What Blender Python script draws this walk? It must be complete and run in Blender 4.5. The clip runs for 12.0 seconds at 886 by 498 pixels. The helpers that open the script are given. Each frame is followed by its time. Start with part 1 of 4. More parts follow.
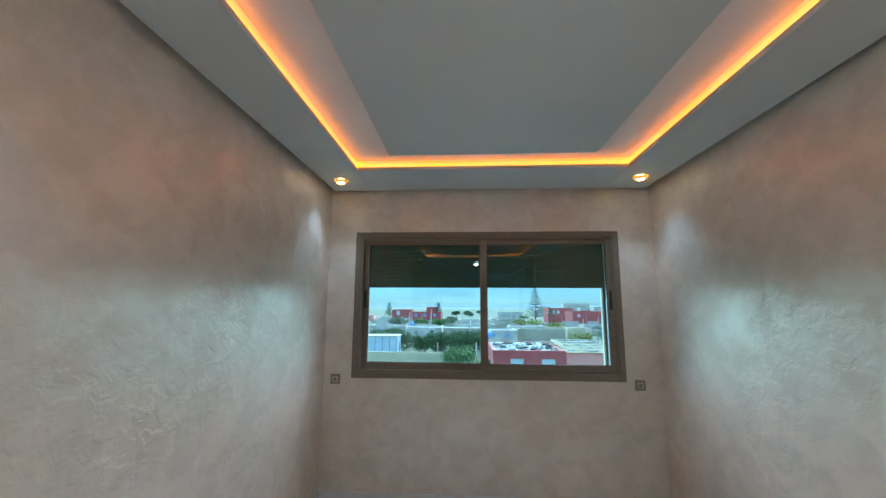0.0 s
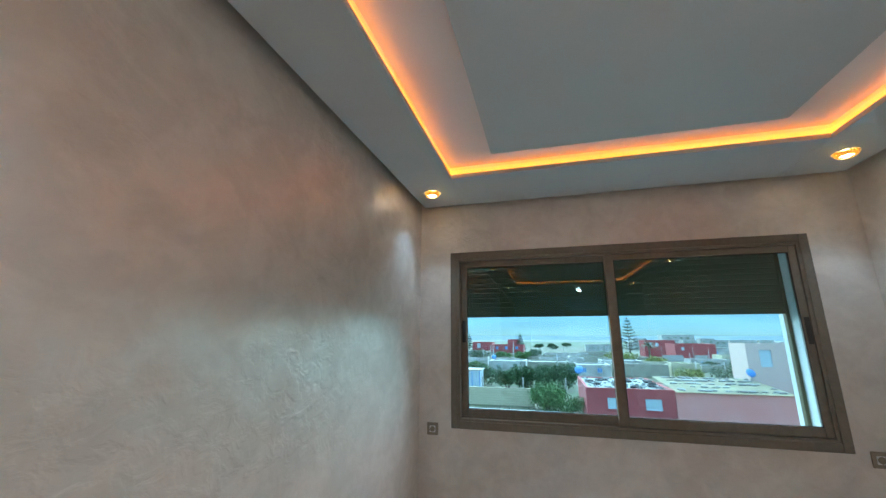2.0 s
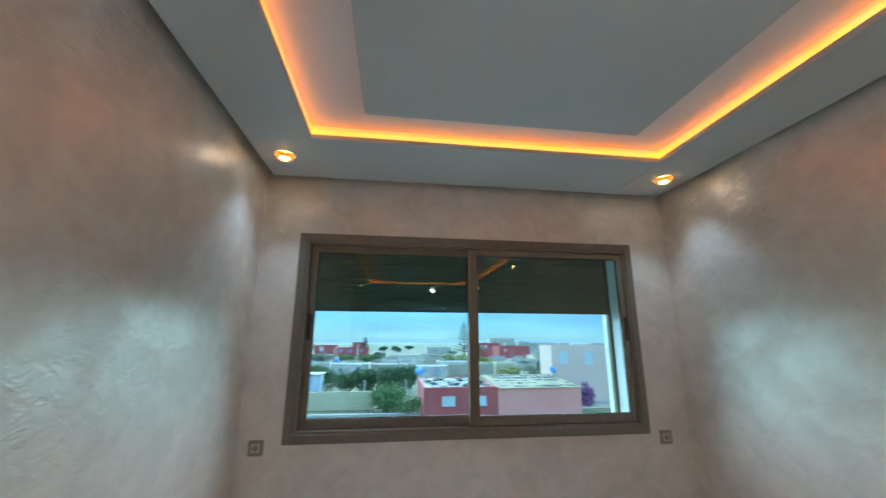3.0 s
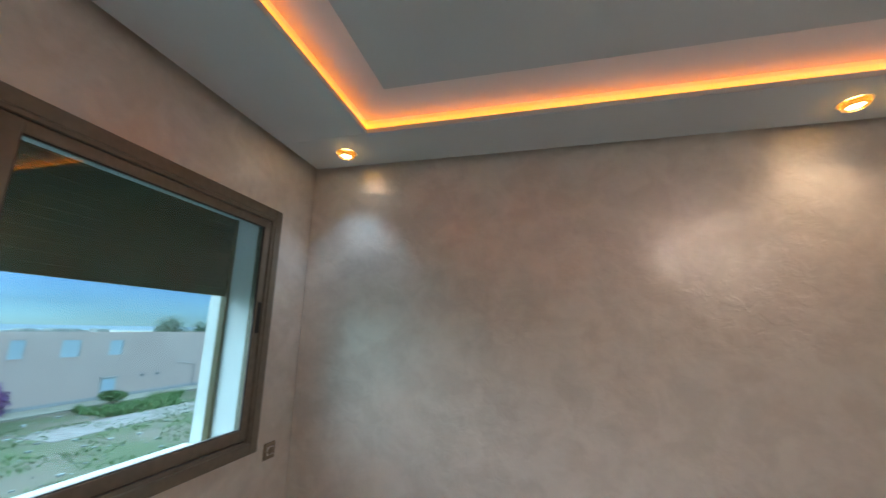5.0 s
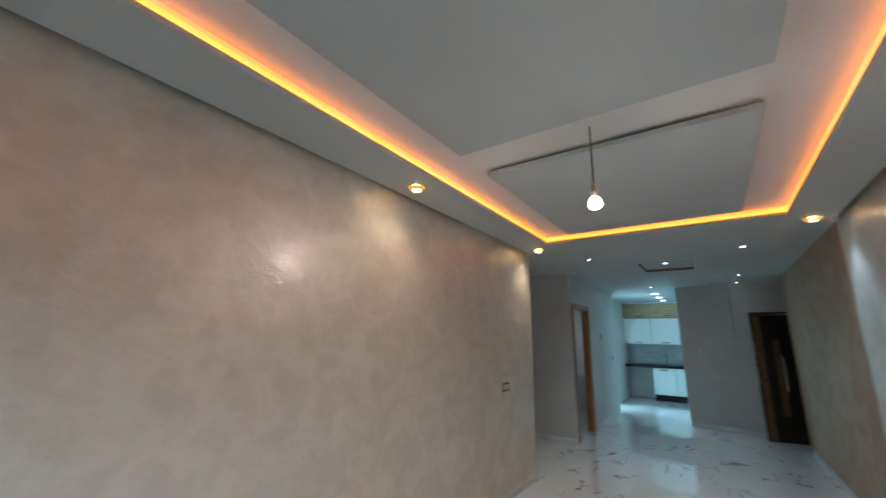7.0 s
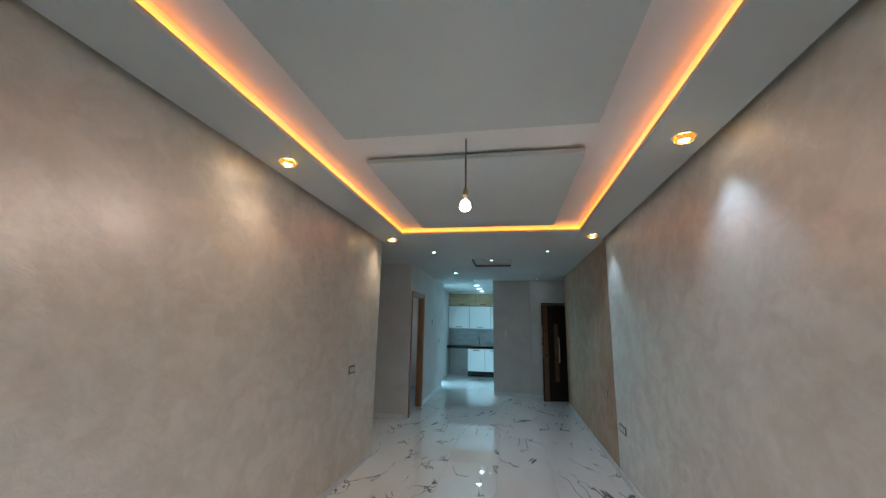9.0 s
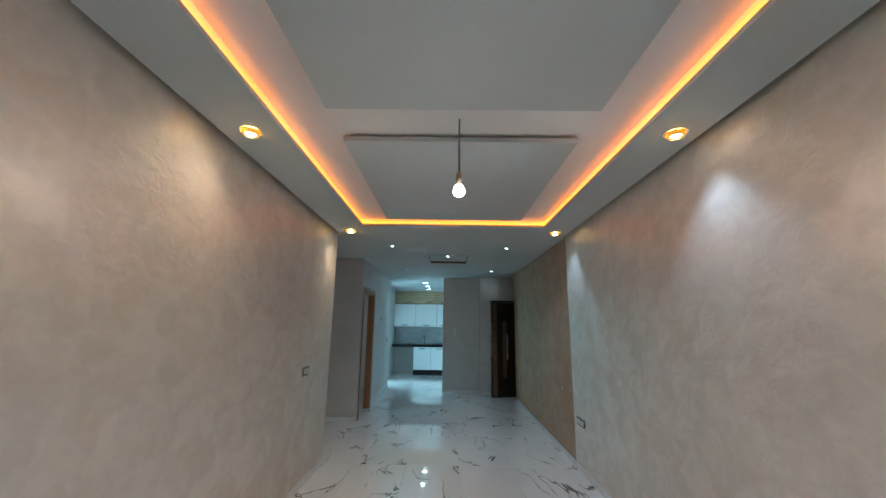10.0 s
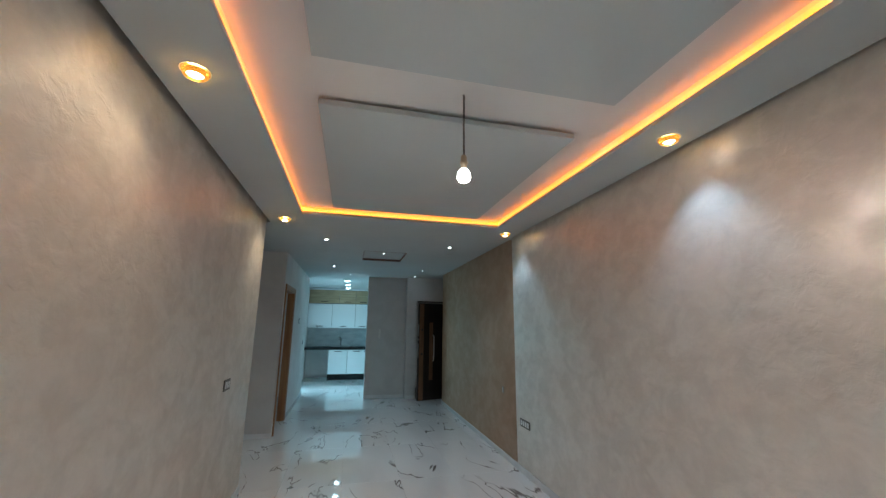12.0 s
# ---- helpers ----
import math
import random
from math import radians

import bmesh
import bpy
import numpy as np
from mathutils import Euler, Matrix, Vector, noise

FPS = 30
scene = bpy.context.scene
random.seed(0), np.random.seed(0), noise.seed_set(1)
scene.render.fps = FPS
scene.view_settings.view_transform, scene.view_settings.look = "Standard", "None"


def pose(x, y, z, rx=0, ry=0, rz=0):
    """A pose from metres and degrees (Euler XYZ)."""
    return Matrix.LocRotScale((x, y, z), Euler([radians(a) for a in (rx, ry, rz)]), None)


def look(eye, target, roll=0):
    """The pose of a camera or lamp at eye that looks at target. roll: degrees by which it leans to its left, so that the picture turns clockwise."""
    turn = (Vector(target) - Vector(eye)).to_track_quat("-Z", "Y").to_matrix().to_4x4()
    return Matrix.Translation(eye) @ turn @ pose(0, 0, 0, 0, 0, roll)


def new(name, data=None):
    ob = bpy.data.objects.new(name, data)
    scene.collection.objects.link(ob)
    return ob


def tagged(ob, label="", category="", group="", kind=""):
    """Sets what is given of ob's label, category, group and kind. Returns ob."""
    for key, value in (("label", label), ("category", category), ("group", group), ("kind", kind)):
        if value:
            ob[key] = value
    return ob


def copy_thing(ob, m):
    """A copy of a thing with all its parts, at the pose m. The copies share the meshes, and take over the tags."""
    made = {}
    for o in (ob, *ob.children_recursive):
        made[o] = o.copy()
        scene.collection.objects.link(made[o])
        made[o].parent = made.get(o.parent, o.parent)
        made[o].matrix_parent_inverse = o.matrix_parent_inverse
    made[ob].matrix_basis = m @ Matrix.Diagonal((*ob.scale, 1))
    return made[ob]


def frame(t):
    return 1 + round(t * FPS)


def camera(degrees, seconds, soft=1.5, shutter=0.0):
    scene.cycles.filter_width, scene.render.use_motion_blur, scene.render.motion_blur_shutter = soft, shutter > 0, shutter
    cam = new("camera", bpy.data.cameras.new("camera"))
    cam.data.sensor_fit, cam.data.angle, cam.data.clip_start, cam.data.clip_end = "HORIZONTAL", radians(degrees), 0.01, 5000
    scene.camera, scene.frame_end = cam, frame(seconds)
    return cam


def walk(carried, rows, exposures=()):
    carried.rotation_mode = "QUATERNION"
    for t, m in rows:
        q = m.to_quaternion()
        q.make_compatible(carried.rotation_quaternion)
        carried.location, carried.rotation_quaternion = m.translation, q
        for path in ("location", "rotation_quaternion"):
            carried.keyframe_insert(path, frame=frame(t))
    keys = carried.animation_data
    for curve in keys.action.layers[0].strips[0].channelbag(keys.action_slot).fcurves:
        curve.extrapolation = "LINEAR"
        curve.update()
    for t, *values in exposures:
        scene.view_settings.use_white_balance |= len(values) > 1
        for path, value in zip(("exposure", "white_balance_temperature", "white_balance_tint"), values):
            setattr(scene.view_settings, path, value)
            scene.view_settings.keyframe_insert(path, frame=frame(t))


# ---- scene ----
cam = camera(99.4, 12.0, soft=1.4, shutter=0.3)
PATH = [
    (0, (1.24, 2.062, 1.65), (1.131, 4.038, 1.935), 0.3),
    (0.5, (1.207, 2.1, 1.63), (1.111, 4.074, 1.937), 0.2),
    (1, (1.04, 2.238, 1.623), (0.97, 4.185, 2.076), 0.3),
    (1.5, (0.972, 2.391, 1.615), (0.775, 4.326, 2.081), 0.2),
    (2, (0.957, 2.577, 1.655), (0.452, 4.46, 2.102), -0.0),
    (2.5, (0.967, 2.73, 1.628), (0.672, 4.654, 2.086), 0.2),
    (3, (0.872, 2.92, 1.612), (1.129, 4.849, 2.075), 0.2),
    (3.2, (0.832, 3.006, 1.612), (1.308, 4.892, 2.075), 0.2),
    (4.8, (0.757, 3.898, 1.627), (2.582, 4.594, 2.056), 0.8),
    (5, (0.762, 4.004, 1.631), (2.661, 4.468, 2.055), 1.0),
    (5.5, (0.88, 4.21, 1.608), (2.826, 4.101, 2.057), 0.9),
    (6, (0.943, 4.402, 1.629), (2.764, 3.711, 2.085), 0.9),
    (6.5, (0.963, 4.513, 1.624), (2.505, 3.323, 2.076), 1.0),
    (7, (1.022, 4.547, 1.624), (2.15, 2.958, 2.073), 1.1),
    (7.5, (1.018, 4.643, 1.638), (1.634, 2.795, 2.09), 0.9),
    (7.7, (1.0, 4.703, 1.631), (1.434, 2.805, 2.089), 0.8),
    (9.3, (1.275, 4.756, 1.59), (1.577, 2.818, 1.981), 1.1),
    (9.5, (1.328, 4.759, 1.58), (1.571, 2.814, 1.977), 0.8),
    (10, (1.522, 4.583, 1.575), (1.54, 2.622, 1.969), 0.8),
    (10.5, (1.729, 4.418, 1.583), (1.511, 2.469, 1.978), 0.7),
    (11, (1.926, 4.336, 1.578), (1.584, 2.404, 1.967), 0.6),
    (11.5, (1.951, 4.278, 1.603), (1.521, 2.362, 1.986), 0.7),
    (12, (1.96, 4.239, 1.591), (1.501, 2.333, 1.992), 0.6),
]
walk(cam, [(t, look(eye, target, roll)) for t, eye, target, roll in PATH],
     exposures=[(0.0, 2.04, 6500, 10), (3.2, 2.04, 6500, 10), (4.9, 1.86, 6950, 16), (5.5, 1.9, 6850, 15), (6.0, 2.04, 6550, 11), (6.8, 2.12, 6500, 10), (9.3, 2.14, 6500, 10), (12.0, 2.1, 6500, 10)])

# ---- world and daylight ----
world = bpy.data.worlds.new("overcast_sky")
scene.world = world
world.use_nodes = True
wn = world.node_tree
sky = wn.nodes.new("ShaderNodeTexSky")
sky.sky_type = 'NISHITA'
sky.sun_disc = False
sky.sun_elevation, sky.sun_rotation = radians(38), radians(0)
sky.air_density, sky.dust_density, sky.ozone_density = 1.0, 0.2, 4.0
veil = wn.nodes.new("ShaderNodeMixRGB")
veil.blend_type = 'MULTIPLY'
veil.inputs[0].default_value = 1.0
veil.inputs[2].default_value = (0.43, 0.58, 0.87, 1)
wn.links.new(sky.outputs[0], veil.inputs[1])
# an overcast sky brightens towards the zenith
where = wn.nodes.new("ShaderNodeTexCoord")
split = wn.nodes.new("ShaderNodeSeparateXYZ")
rise = wn.nodes.new("ShaderNodeMapRange")
rise.interpolation_type = 'SMOOTHSTEP'
rise.inputs[1].default_value, rise.inputs[2].default_value = 0.09, 0.34
lift = wn.nodes.new("ShaderNodeMixRGB")
lift.blend_type = 'MULTIPLY'
lift.inputs[0].default_value = 1.0
cloud_light = wn.nodes.new("ShaderNodeMixRGB")
cloud_light.inputs[1].default_value, cloud_light.inputs[2].default_value = (1, 1, 1, 1), (34.0, 15.2, 7.2, 1)
wn.links.new(rise.outputs[0], cloud_light.inputs[0])
wn.links.new(where.outputs["Generated"], split.inputs[0])
wn.links.new(split.outputs["Z"], rise.inputs[0])
wn.links.new(veil.outputs[0], lift.inputs[1])
wn.links.new(cloud_light.outputs[0], lift.inputs[2])
# soft cloud streaks
spread = wn.nodes.new("ShaderNodeMapping")
spread.inputs["Scale"].default_value = (1.6, 1.6, 16.0)
streak = wn.nodes.new("ShaderNodeTexNoise")
streak.inputs["Scale"].default_value, streak.inputs["Detail"].default_value = 1.6, 6
level = wn.nodes.new("ShaderNodeMapRange")
level.inputs[1].default_value, level.inputs[2].default_value = 0.35, 0.7
level.inputs[3].default_value, level.inputs[4].default_value = 0.80, 1.12
shade = wn.nodes.new("ShaderNodeVectorMath")
shade.operation = 'SCALE'
wn.links.new(where.outputs["Generated"], spread.inputs[0])
wn.links.new(spread.outputs[0], streak.inputs[0])
wn.links.new(streak.outputs[0], level.inputs[0])
wn.links.new(lift.outputs[0], shade.inputs[0])
wn.links.new(level.outputs[0], shade.inputs["Scale"])
wn.links.new(shade.outputs[0], wn.nodes["Background"].inputs[0])
wn.nodes["Background"].inputs[1].default_value = 0.046
sun = new("sun", bpy.data.lights.new("sun", 'SUN'))
sun.data.energy, sun.data.angle, sun.data.color = 3.0, radians(124), (1.0, 0.89, 0.86)
sun.matrix_world = look((0, 31.5, 24.6), (0, 0, 0))


# ---- small builders ----
def box(bm, x0, x1, y0, y1, z0, z1, bevel=0.0, seg=1):
    made = bmesh.ops.create_cube(bm, size=1.0, matrix=Matrix.LocRotScale(
        ((x0 + x1) / 2, (y0 + y1) / 2, (z0 + z1) / 2), None, (x1 - x0, y1 - y0, z1 - z0)))["verts"]
    if bevel:
        edges = {e for v in made for e in v.link_edges}
        bmesh.ops.bevel(bm, geom=list(edges), offset=bevel, segments=seg, profile=0.5, affect='EDGES')
    return bm


def boxed(x0, x1, y0, y1, z0, z1, bevel=0.0, seg=1):
    return box(bmesh.new(), x0, x1, y0, y1, z0, z1, bevel, seg)


def lathe(profile, seg=24, bm=None):
    """A turned body round z from (radius, height) pairs."""
    bm = bm or bmesh.new()
    rings = [[bm.verts.new((r * math.cos(2 * math.pi * i / seg), r * math.sin(2 * math.pi * i / seg), z)) for i in range(seg)]
             for r, z in profile]
    for a, b in zip(rings, rings[1:]):
        for i in range(seg):
            bm.faces.new((a[i], a[(i + 1) % seg], b[(i + 1) % seg], b[i]))
    for ring, flip in ((rings[0], True), (rings[-1], False)):
        bm.faces.new(ring[::-1] if flip else ring)
    bmesh.ops.recalc_face_normals(bm, faces=bm.faces)
    for f in bm.faces:
        f.smooth = len(f.verts) == 4
    return bm


def tube(points, radius, seg=8, bm=None):
    """A round bar swept along points."""
    bm = bm or bmesh.new()
    pts = [Vector(p) for p in points]
    rings = []
    for i, p in enumerate(pts):
        way = (pts[min(i + 1, len(pts) - 1)] - pts[max(i - 1, 0)]).normalized()
        side = way.cross(Vector((0, 0, 1)) if abs(way.z) < 0.9 else Vector((1, 0, 0))).normalized()
        up = side.cross(way)
        r = radius[i] if isinstance(radius, (list, tuple)) else radius
        rings.append([bm.verts.new(p + r * (math.cos(2 * math.pi * k / seg) * side + math.sin(2 * math.pi * k / seg) * up)) for k in range(seg)])
    for a, b in zip(rings, rings[1:]):
        for k in range(seg):
            bm.faces.new((a[k], a[(k + 1) % seg], b[(k + 1) % seg], b[k])).smooth = True
    bm.faces.new(rings[0][::-1])
    bm.faces.new(rings[-1])
    bmesh.ops.recalc_face_normals(bm, faces=bm.faces)
    return bm


def solid(name, bm, material):
    me = bpy.data.meshes.new(name)
    bm.to_mesh(me)
    bm.free()
    me.materials.append(material)
    return new(name, me)


def part(name, bm, material, parent, label=""):
    ob = solid(name, bm, material)
    ob.parent = parent
    ob.matrix_parent_inverse = parent.matrix_basis.inverted() if parent.parent is None else Matrix()
    return tagged(ob, label)


def local(name, bm, material, parent, label=""):
    """A part built in its parent's own axes."""
    ob = solid(name, bm, material)
    ob.parent = parent
    return tagged(ob, label)


def thing(name, m, label, category, group="", kind=""):
    ob = new(name)
    ob.empty_display_size = 0.1
    ob.matrix_basis = m
    return tagged(ob, label, category, group, kind)


def structure(name, bm, material, label, category):
    return tagged(solid(name, bm, material), label, category, kind="structure")


# ---- materials ----
def shader(name):
    m = bpy.data.materials.new(name)
    m.use_nodes = True
    return m, m.node_tree, m.node_tree.nodes["Principled BSDF"]


def surface(name, a, b, scale=6.0, rough=(0.5, 0.6), metal=0.0, bump=0.05, fine=60.0, stretch=(1, 1, 1), detail=6, coat=0.0, spread=(0.35, 0.65), by_piece=0.0, spec=0.5):
    """A worn surface: two colours mixed by a coarse noise, fine grain in gloss and relief."""
    m, nt, p = shader(name)
    n, link = nt.nodes, nt.links.new
    co = n.new("ShaderNodeTexCoord")
    mp = n.new("ShaderNodeMapping")
    mp.inputs["Scale"].default_value = stretch
    link(co.outputs["Object"], mp.inputs[0])
    big = n.new("ShaderNodeTexNoise")
    big.inputs["Scale"].default_value, big.inputs["Detail"].default_value = scale, detail
    small = n.new("ShaderNodeTexNoise")
    small.inputs["Scale"].default_value, small.inputs["Detail"].default_value = fine, 4
    link(mp.outputs[0], big.inputs[0])
    link(mp.outputs[0], small.inputs[0])
    ramp = n.new("ShaderNodeMapRange")
    ramp.inputs[1].default_value, ramp.inputs[2].default_value = spread
    link(big.outputs[0], ramp.inputs[0])
    mix = n.new("ShaderNodeMix")
    mix.data_type = 'RGBA'
    mix.inputs["A"].default_value, mix.inputs["B"].default_value = (*a, 1), (*b, 1)
    link(ramp.outputs[0], mix.inputs["Factor"])
    out = mix.outputs["Result"]
    if by_piece:
        info = n.new("ShaderNodeObjectInfo")
        hsv = n.new("ShaderNodeHueSaturation")
        val = n.new("ShaderNodeMapRange")
        val.inputs[3].default_value, val.inputs[4].default_value = 1 - by_piece, 1 + by_piece
        link(info.outputs["Random"], val.inputs[0])
        link(val.outputs[0], hsv.inputs["Value"])
        link(out, hsv.inputs["Color"])
        out = hsv.outputs[0]
    link(out, p.inputs["Base Color"])
    rr = n.new("ShaderNodeMapRange")
    rr.inputs[1].default_value, rr.inputs[2].default_value = 0.3, 0.7
    rr.inputs[3].default_value, rr.inputs[4].default_value = rough
    link(small.outputs[0], rr.inputs[0])
    link(rr.outputs[0], p.inputs["Roughness"])
    p.inputs["Metallic"].default_value = metal
    p.inputs["Coat Weight"].default_value = coat
    p.inputs["Specular IOR Level"].default_value = spec
    if bump:
        bp = n.new("ShaderNodeBump")
        bp.inputs["Strength"].default_value, bp.inputs["Distance"].default_value = bump, 0.01
        link(small.outputs[0], bp.inputs["Height"])
        link(bp.outputs[0], p.inputs["Normal"])
    return m


def stucco(name, dark, light, metal, rough_lo, rough_hi, strokes=7.0, relief=0.25):
    """Pearly trowelled plaster: overlapping strokes that differ in gloss, tone and tilt."""
    m, nt, p = shader(name)
    n, link = nt.nodes, nt.links.new

    def noise(source, scale, detail, rough=0.5, distort=0.0):
        t = n.new("ShaderNodeTexNoise")
        t.inputs["Scale"].default_value, t.inputs["Detail"].default_value = scale, detail
        t.inputs["Roughness"].default_value, t.inputs["Distortion"].default_value = rough, distort
        link(source, t.inputs[0])
        return t.outputs[0]

    def ranged(value, lo, hi, a=0.0, b=1.0):
        r = n.new("ShaderNodeMapRange")
        r.inputs[1].default_value, r.inputs[2].default_value = lo, hi
        r.inputs[3].default_value, r.inputs[4].default_value = a, b
        link(value, r.inputs[0])
        return r.outputs[0]

    def sums(op, a, b):
        k = n.new("ShaderNodeMath")
        k.operation = op
        for i, v in enumerate((a, b)):
            if isinstance(v, float):
                k.inputs[i].default_value = v
            else:
                link(v, k.inputs[i])
        return k.outputs[0]

    co = n.new("ShaderNodeTexCoord")
    tilt = n.new("ShaderNodeMapping")
    tilt.inputs["Scale"].default_value = (1.0, 0.92, 1.1)
    tilt.inputs["Rotation"].default_value = (radians(24), radians(17), radians(8))
    link(co.outputs["Object"], tilt.inputs[0])
    place = tilt.outputs[0]
    cloud = ranged(noise(co.outputs["Object"], 1.3, 5, 0.6), 0.32, 0.68)
    # ragged patches left by the trowel, with a crisp side
    patch = ranged(noise(place, strokes * 0.36, 6, 0.58, 0.5), 0.42, 0.60)
    stroke = ranged(noise(place, strokes, 6, 0.62, 0.5), 0.34, 0.66)
    tone = sums('ADD', sums('ADD', sums('MULTIPLY', cloud, 0.42), sums('MULTIPLY', patch, 0.40)), sums('MULTIPLY', stroke, 0.18))
    mix = n.new("ShaderNodeMix")
    mix.data_type = 'RGBA'
    mix.inputs["A"].default_value, mix.inputs["B"].default_value = (*dark, 1), (*light, 1)
    link(tone, mix.inputs["Factor"])
    link(mix.outputs["Result"], p.inputs["Base Color"])
    link(ranged(tone, 0.1, 0.9, rough_hi, rough_lo), p.inputs["Roughness"])
    p.inputs["Metallic"].default_value = metal
    # flat flakes with soft sides over shallow hollows
    flake = ranged(noise(place, strokes * 0.85, 4, 0.55, 0.5), 0.42, 0.58)
    swell = noise(place, strokes * 0.5, 4, 0.5, 0.3)
    worked = ranged(noise(co.outputs["Object"], 1.1, 3), 0.38, 0.62, 0.15, 1.0)
    height = sums('MULTIPLY', sums('ADD', sums('MULTIPLY', flake, 0.5), swell), worked)
    bp = n.new("ShaderNodeBump")
    bp.inputs["Strength"].default_value, bp.inputs["Distance"].default_value = relief, 0.006
    link(height, bp.inputs["Height"])
    link(bp.outputs[0], p.inputs["Normal"])
    return m


def plain(name, colour, rough=0.5, metal=0.0, coat=0.0, spec=0.5):
    m, nt, p = shader(name)
    p.inputs["Base Color"].default_value = (*colour, 1)
    p.inputs["Roughness"].default_value, p.inputs["Metallic"].default_value = rough, metal
    p.inputs["Coat Weight"].default_value, p.inputs["Specular IOR Level"].default_value = coat, spec
    return m


def glow(name, colour, strength):
    m, nt, p = shader(name)
    p.inputs["Base Color"].default_value = (0.8, 0.8, 0.8, 1)
    p.inputs["Emission Color"].default_value = (*colour, 1)
    p.inputs["Emission Strength"].default_value = strength
    return m


def pane_glass(name, tint):
    """Thin tinted pane: clear through, mirror gloss by Fresnel."""
    m = bpy.data.materials.new(name)
    m.use_nodes = True
    nt = m.node_tree
    n, link = nt.nodes, nt.links.new
    n.clear()
    out = n.new("ShaderNodeOutputMaterial")
    clear = n.new("ShaderNodeBsdfTransparent")
    clear.inputs[0].default_value = (*tint, 1)
    gloss = n.new("ShaderNodeBsdfGlossy")
    gloss.inputs["Roughness"].default_value = 0.0
    face = n.new("ShaderNodeLayerWeight")
    face.inputs[0].default_value = 0.5
    power = n.new("ShaderNodeMath")
    power.operation = 'POWER'
    power.inputs[1].default_value = 4.0
    link(face.outputs["Facing"], power.inputs[0])
    fres = n.new("ShaderNodeMapRange")
    fres.inputs[3].default_value, fres.inputs[4].default_value = 0.06, 0.9
    link(power.outputs[0], fres.inputs[0])
    mix = n.new("ShaderNodeMixShader")
    link(fres.outputs[0], mix.inputs[0])
    link(clear.outputs[0], mix.inputs[1])
    link(gloss.outputs[0], mix.inputs[2])
    link(mix.outputs[0], out.inputs[0])
    return m


def marble(name):
    """Polished white porcelain with short grey-brown veins."""
    m, nt, p = shader(name)
    n, link = nt.nodes, nt.links.new
    co = n.new("ShaderNodeTexCoord")
    mp = n.new("ShaderNodeMapping")
    mp.inputs["Rotation"].default_value = (0, 0, radians(38))
    mp.inputs["Scale"].default_value = (1.0, 0.45, 1.0)
    info = n.new("ShaderNodeObjectInfo")
    jump = n.new("ShaderNodeVectorMath")
    jump.operation = 'MULTIPLY'
    jump.inputs[1].default_value = (37.0, 53.0, 0.0)
    link(info.outputs["Random"], jump.inputs[0])
    place = n.new("ShaderNodeVectorMath")
    link(co.outputs["Object"], place.inputs[0])
    link(jump.outputs[0], place.inputs[1])
    link(place.outputs[0], mp.inputs[0])
    vein = n.new("ShaderNodeTexNoise")
    vein.inputs["Scale"].default_value, vein.inputs["Detail"].default_value = 1.5, 4
    vein.inputs["Roughness"].default_value, vein.inputs["Distortion"].default_value = 0.5, 0.9
    link(mp.outputs[0], vein.inputs[0])
    off = n.new("ShaderNodeMath")
    off.operation = 'SUBTRACT'
    off.inputs[1].default_value = 0.5
    link(vein.outputs[0], off.inputs[0])
    dist = n.new("ShaderNodeMath")
    dist.operation = 'ABSOLUTE'
    link(off.outputs[0], dist.inputs[0])
    line = n.new("ShaderNodeMapRange")
    line.inputs[1].default_value, line.inputs[2].default_value = 0.0015, 0.010
    line.inputs[3].default_value, line.inputs[4].default_value = 1.0, 0.0
    link(dist.outputs[0], line.inputs[0])
    gate = n.new("ShaderNodeTexNoise")
    gate.inputs["Scale"].default_value, gate.inputs["Detail"].default_value = 1.9, 2
    link(place.outputs[0], gate.inputs[0])
    gm = n.new("ShaderNodeMapRange")
    gm.inputs[1].default_value, gm.inputs[2].default_value = 0.45, 0.54
    link(gate.outputs[0], gm.inputs[0])
    cut = n.new("ShaderNodeMath")
    cut.operation = 'MULTIPLY'
    link(line.outputs[0], cut.inputs[0])
    link(gm.outputs[0], cut.inputs[1])
    soft = n.new("ShaderNodeTexNoise")
    soft.inputs["Scale"].default_value, soft.inputs["Detail"].default_value = 1.7, 6
    link(mp.outputs[0], soft.inputs[0])
    base = n.new("ShaderNodeMix")
    base.data_type = 'RGBA'
    base.inputs["A"].default_value, base.inputs["B"].default_value = (0.86, 0.87, 0.88, 1), (0.77, 0.79, 0.81, 1)
    sr = n.new("ShaderNodeMapRange")
    sr.inputs[1].default_value, sr.inputs[2].default_value = 0.45, 0.7
    link(soft.outputs[0], sr.inputs[0])
    link(sr.outputs[0], base.inputs["Factor"])
    mix = n.new("ShaderNodeMix")
    mix.data_type = 'RGBA'
    link(cut.outputs[0], mix.inputs["Factor"])
    link(base.outputs["Result"], mix.inputs["A"])
    mix.inputs["B"].default_value = (0.17, 0.15, 0.145, 1)
    link(mix.outputs["Result"], p.inputs["Base Color"])
    p.inputs["Roughness"].default_value = 0.05
    p.inputs["Coat Weight"].default_value = 0.8
    return m


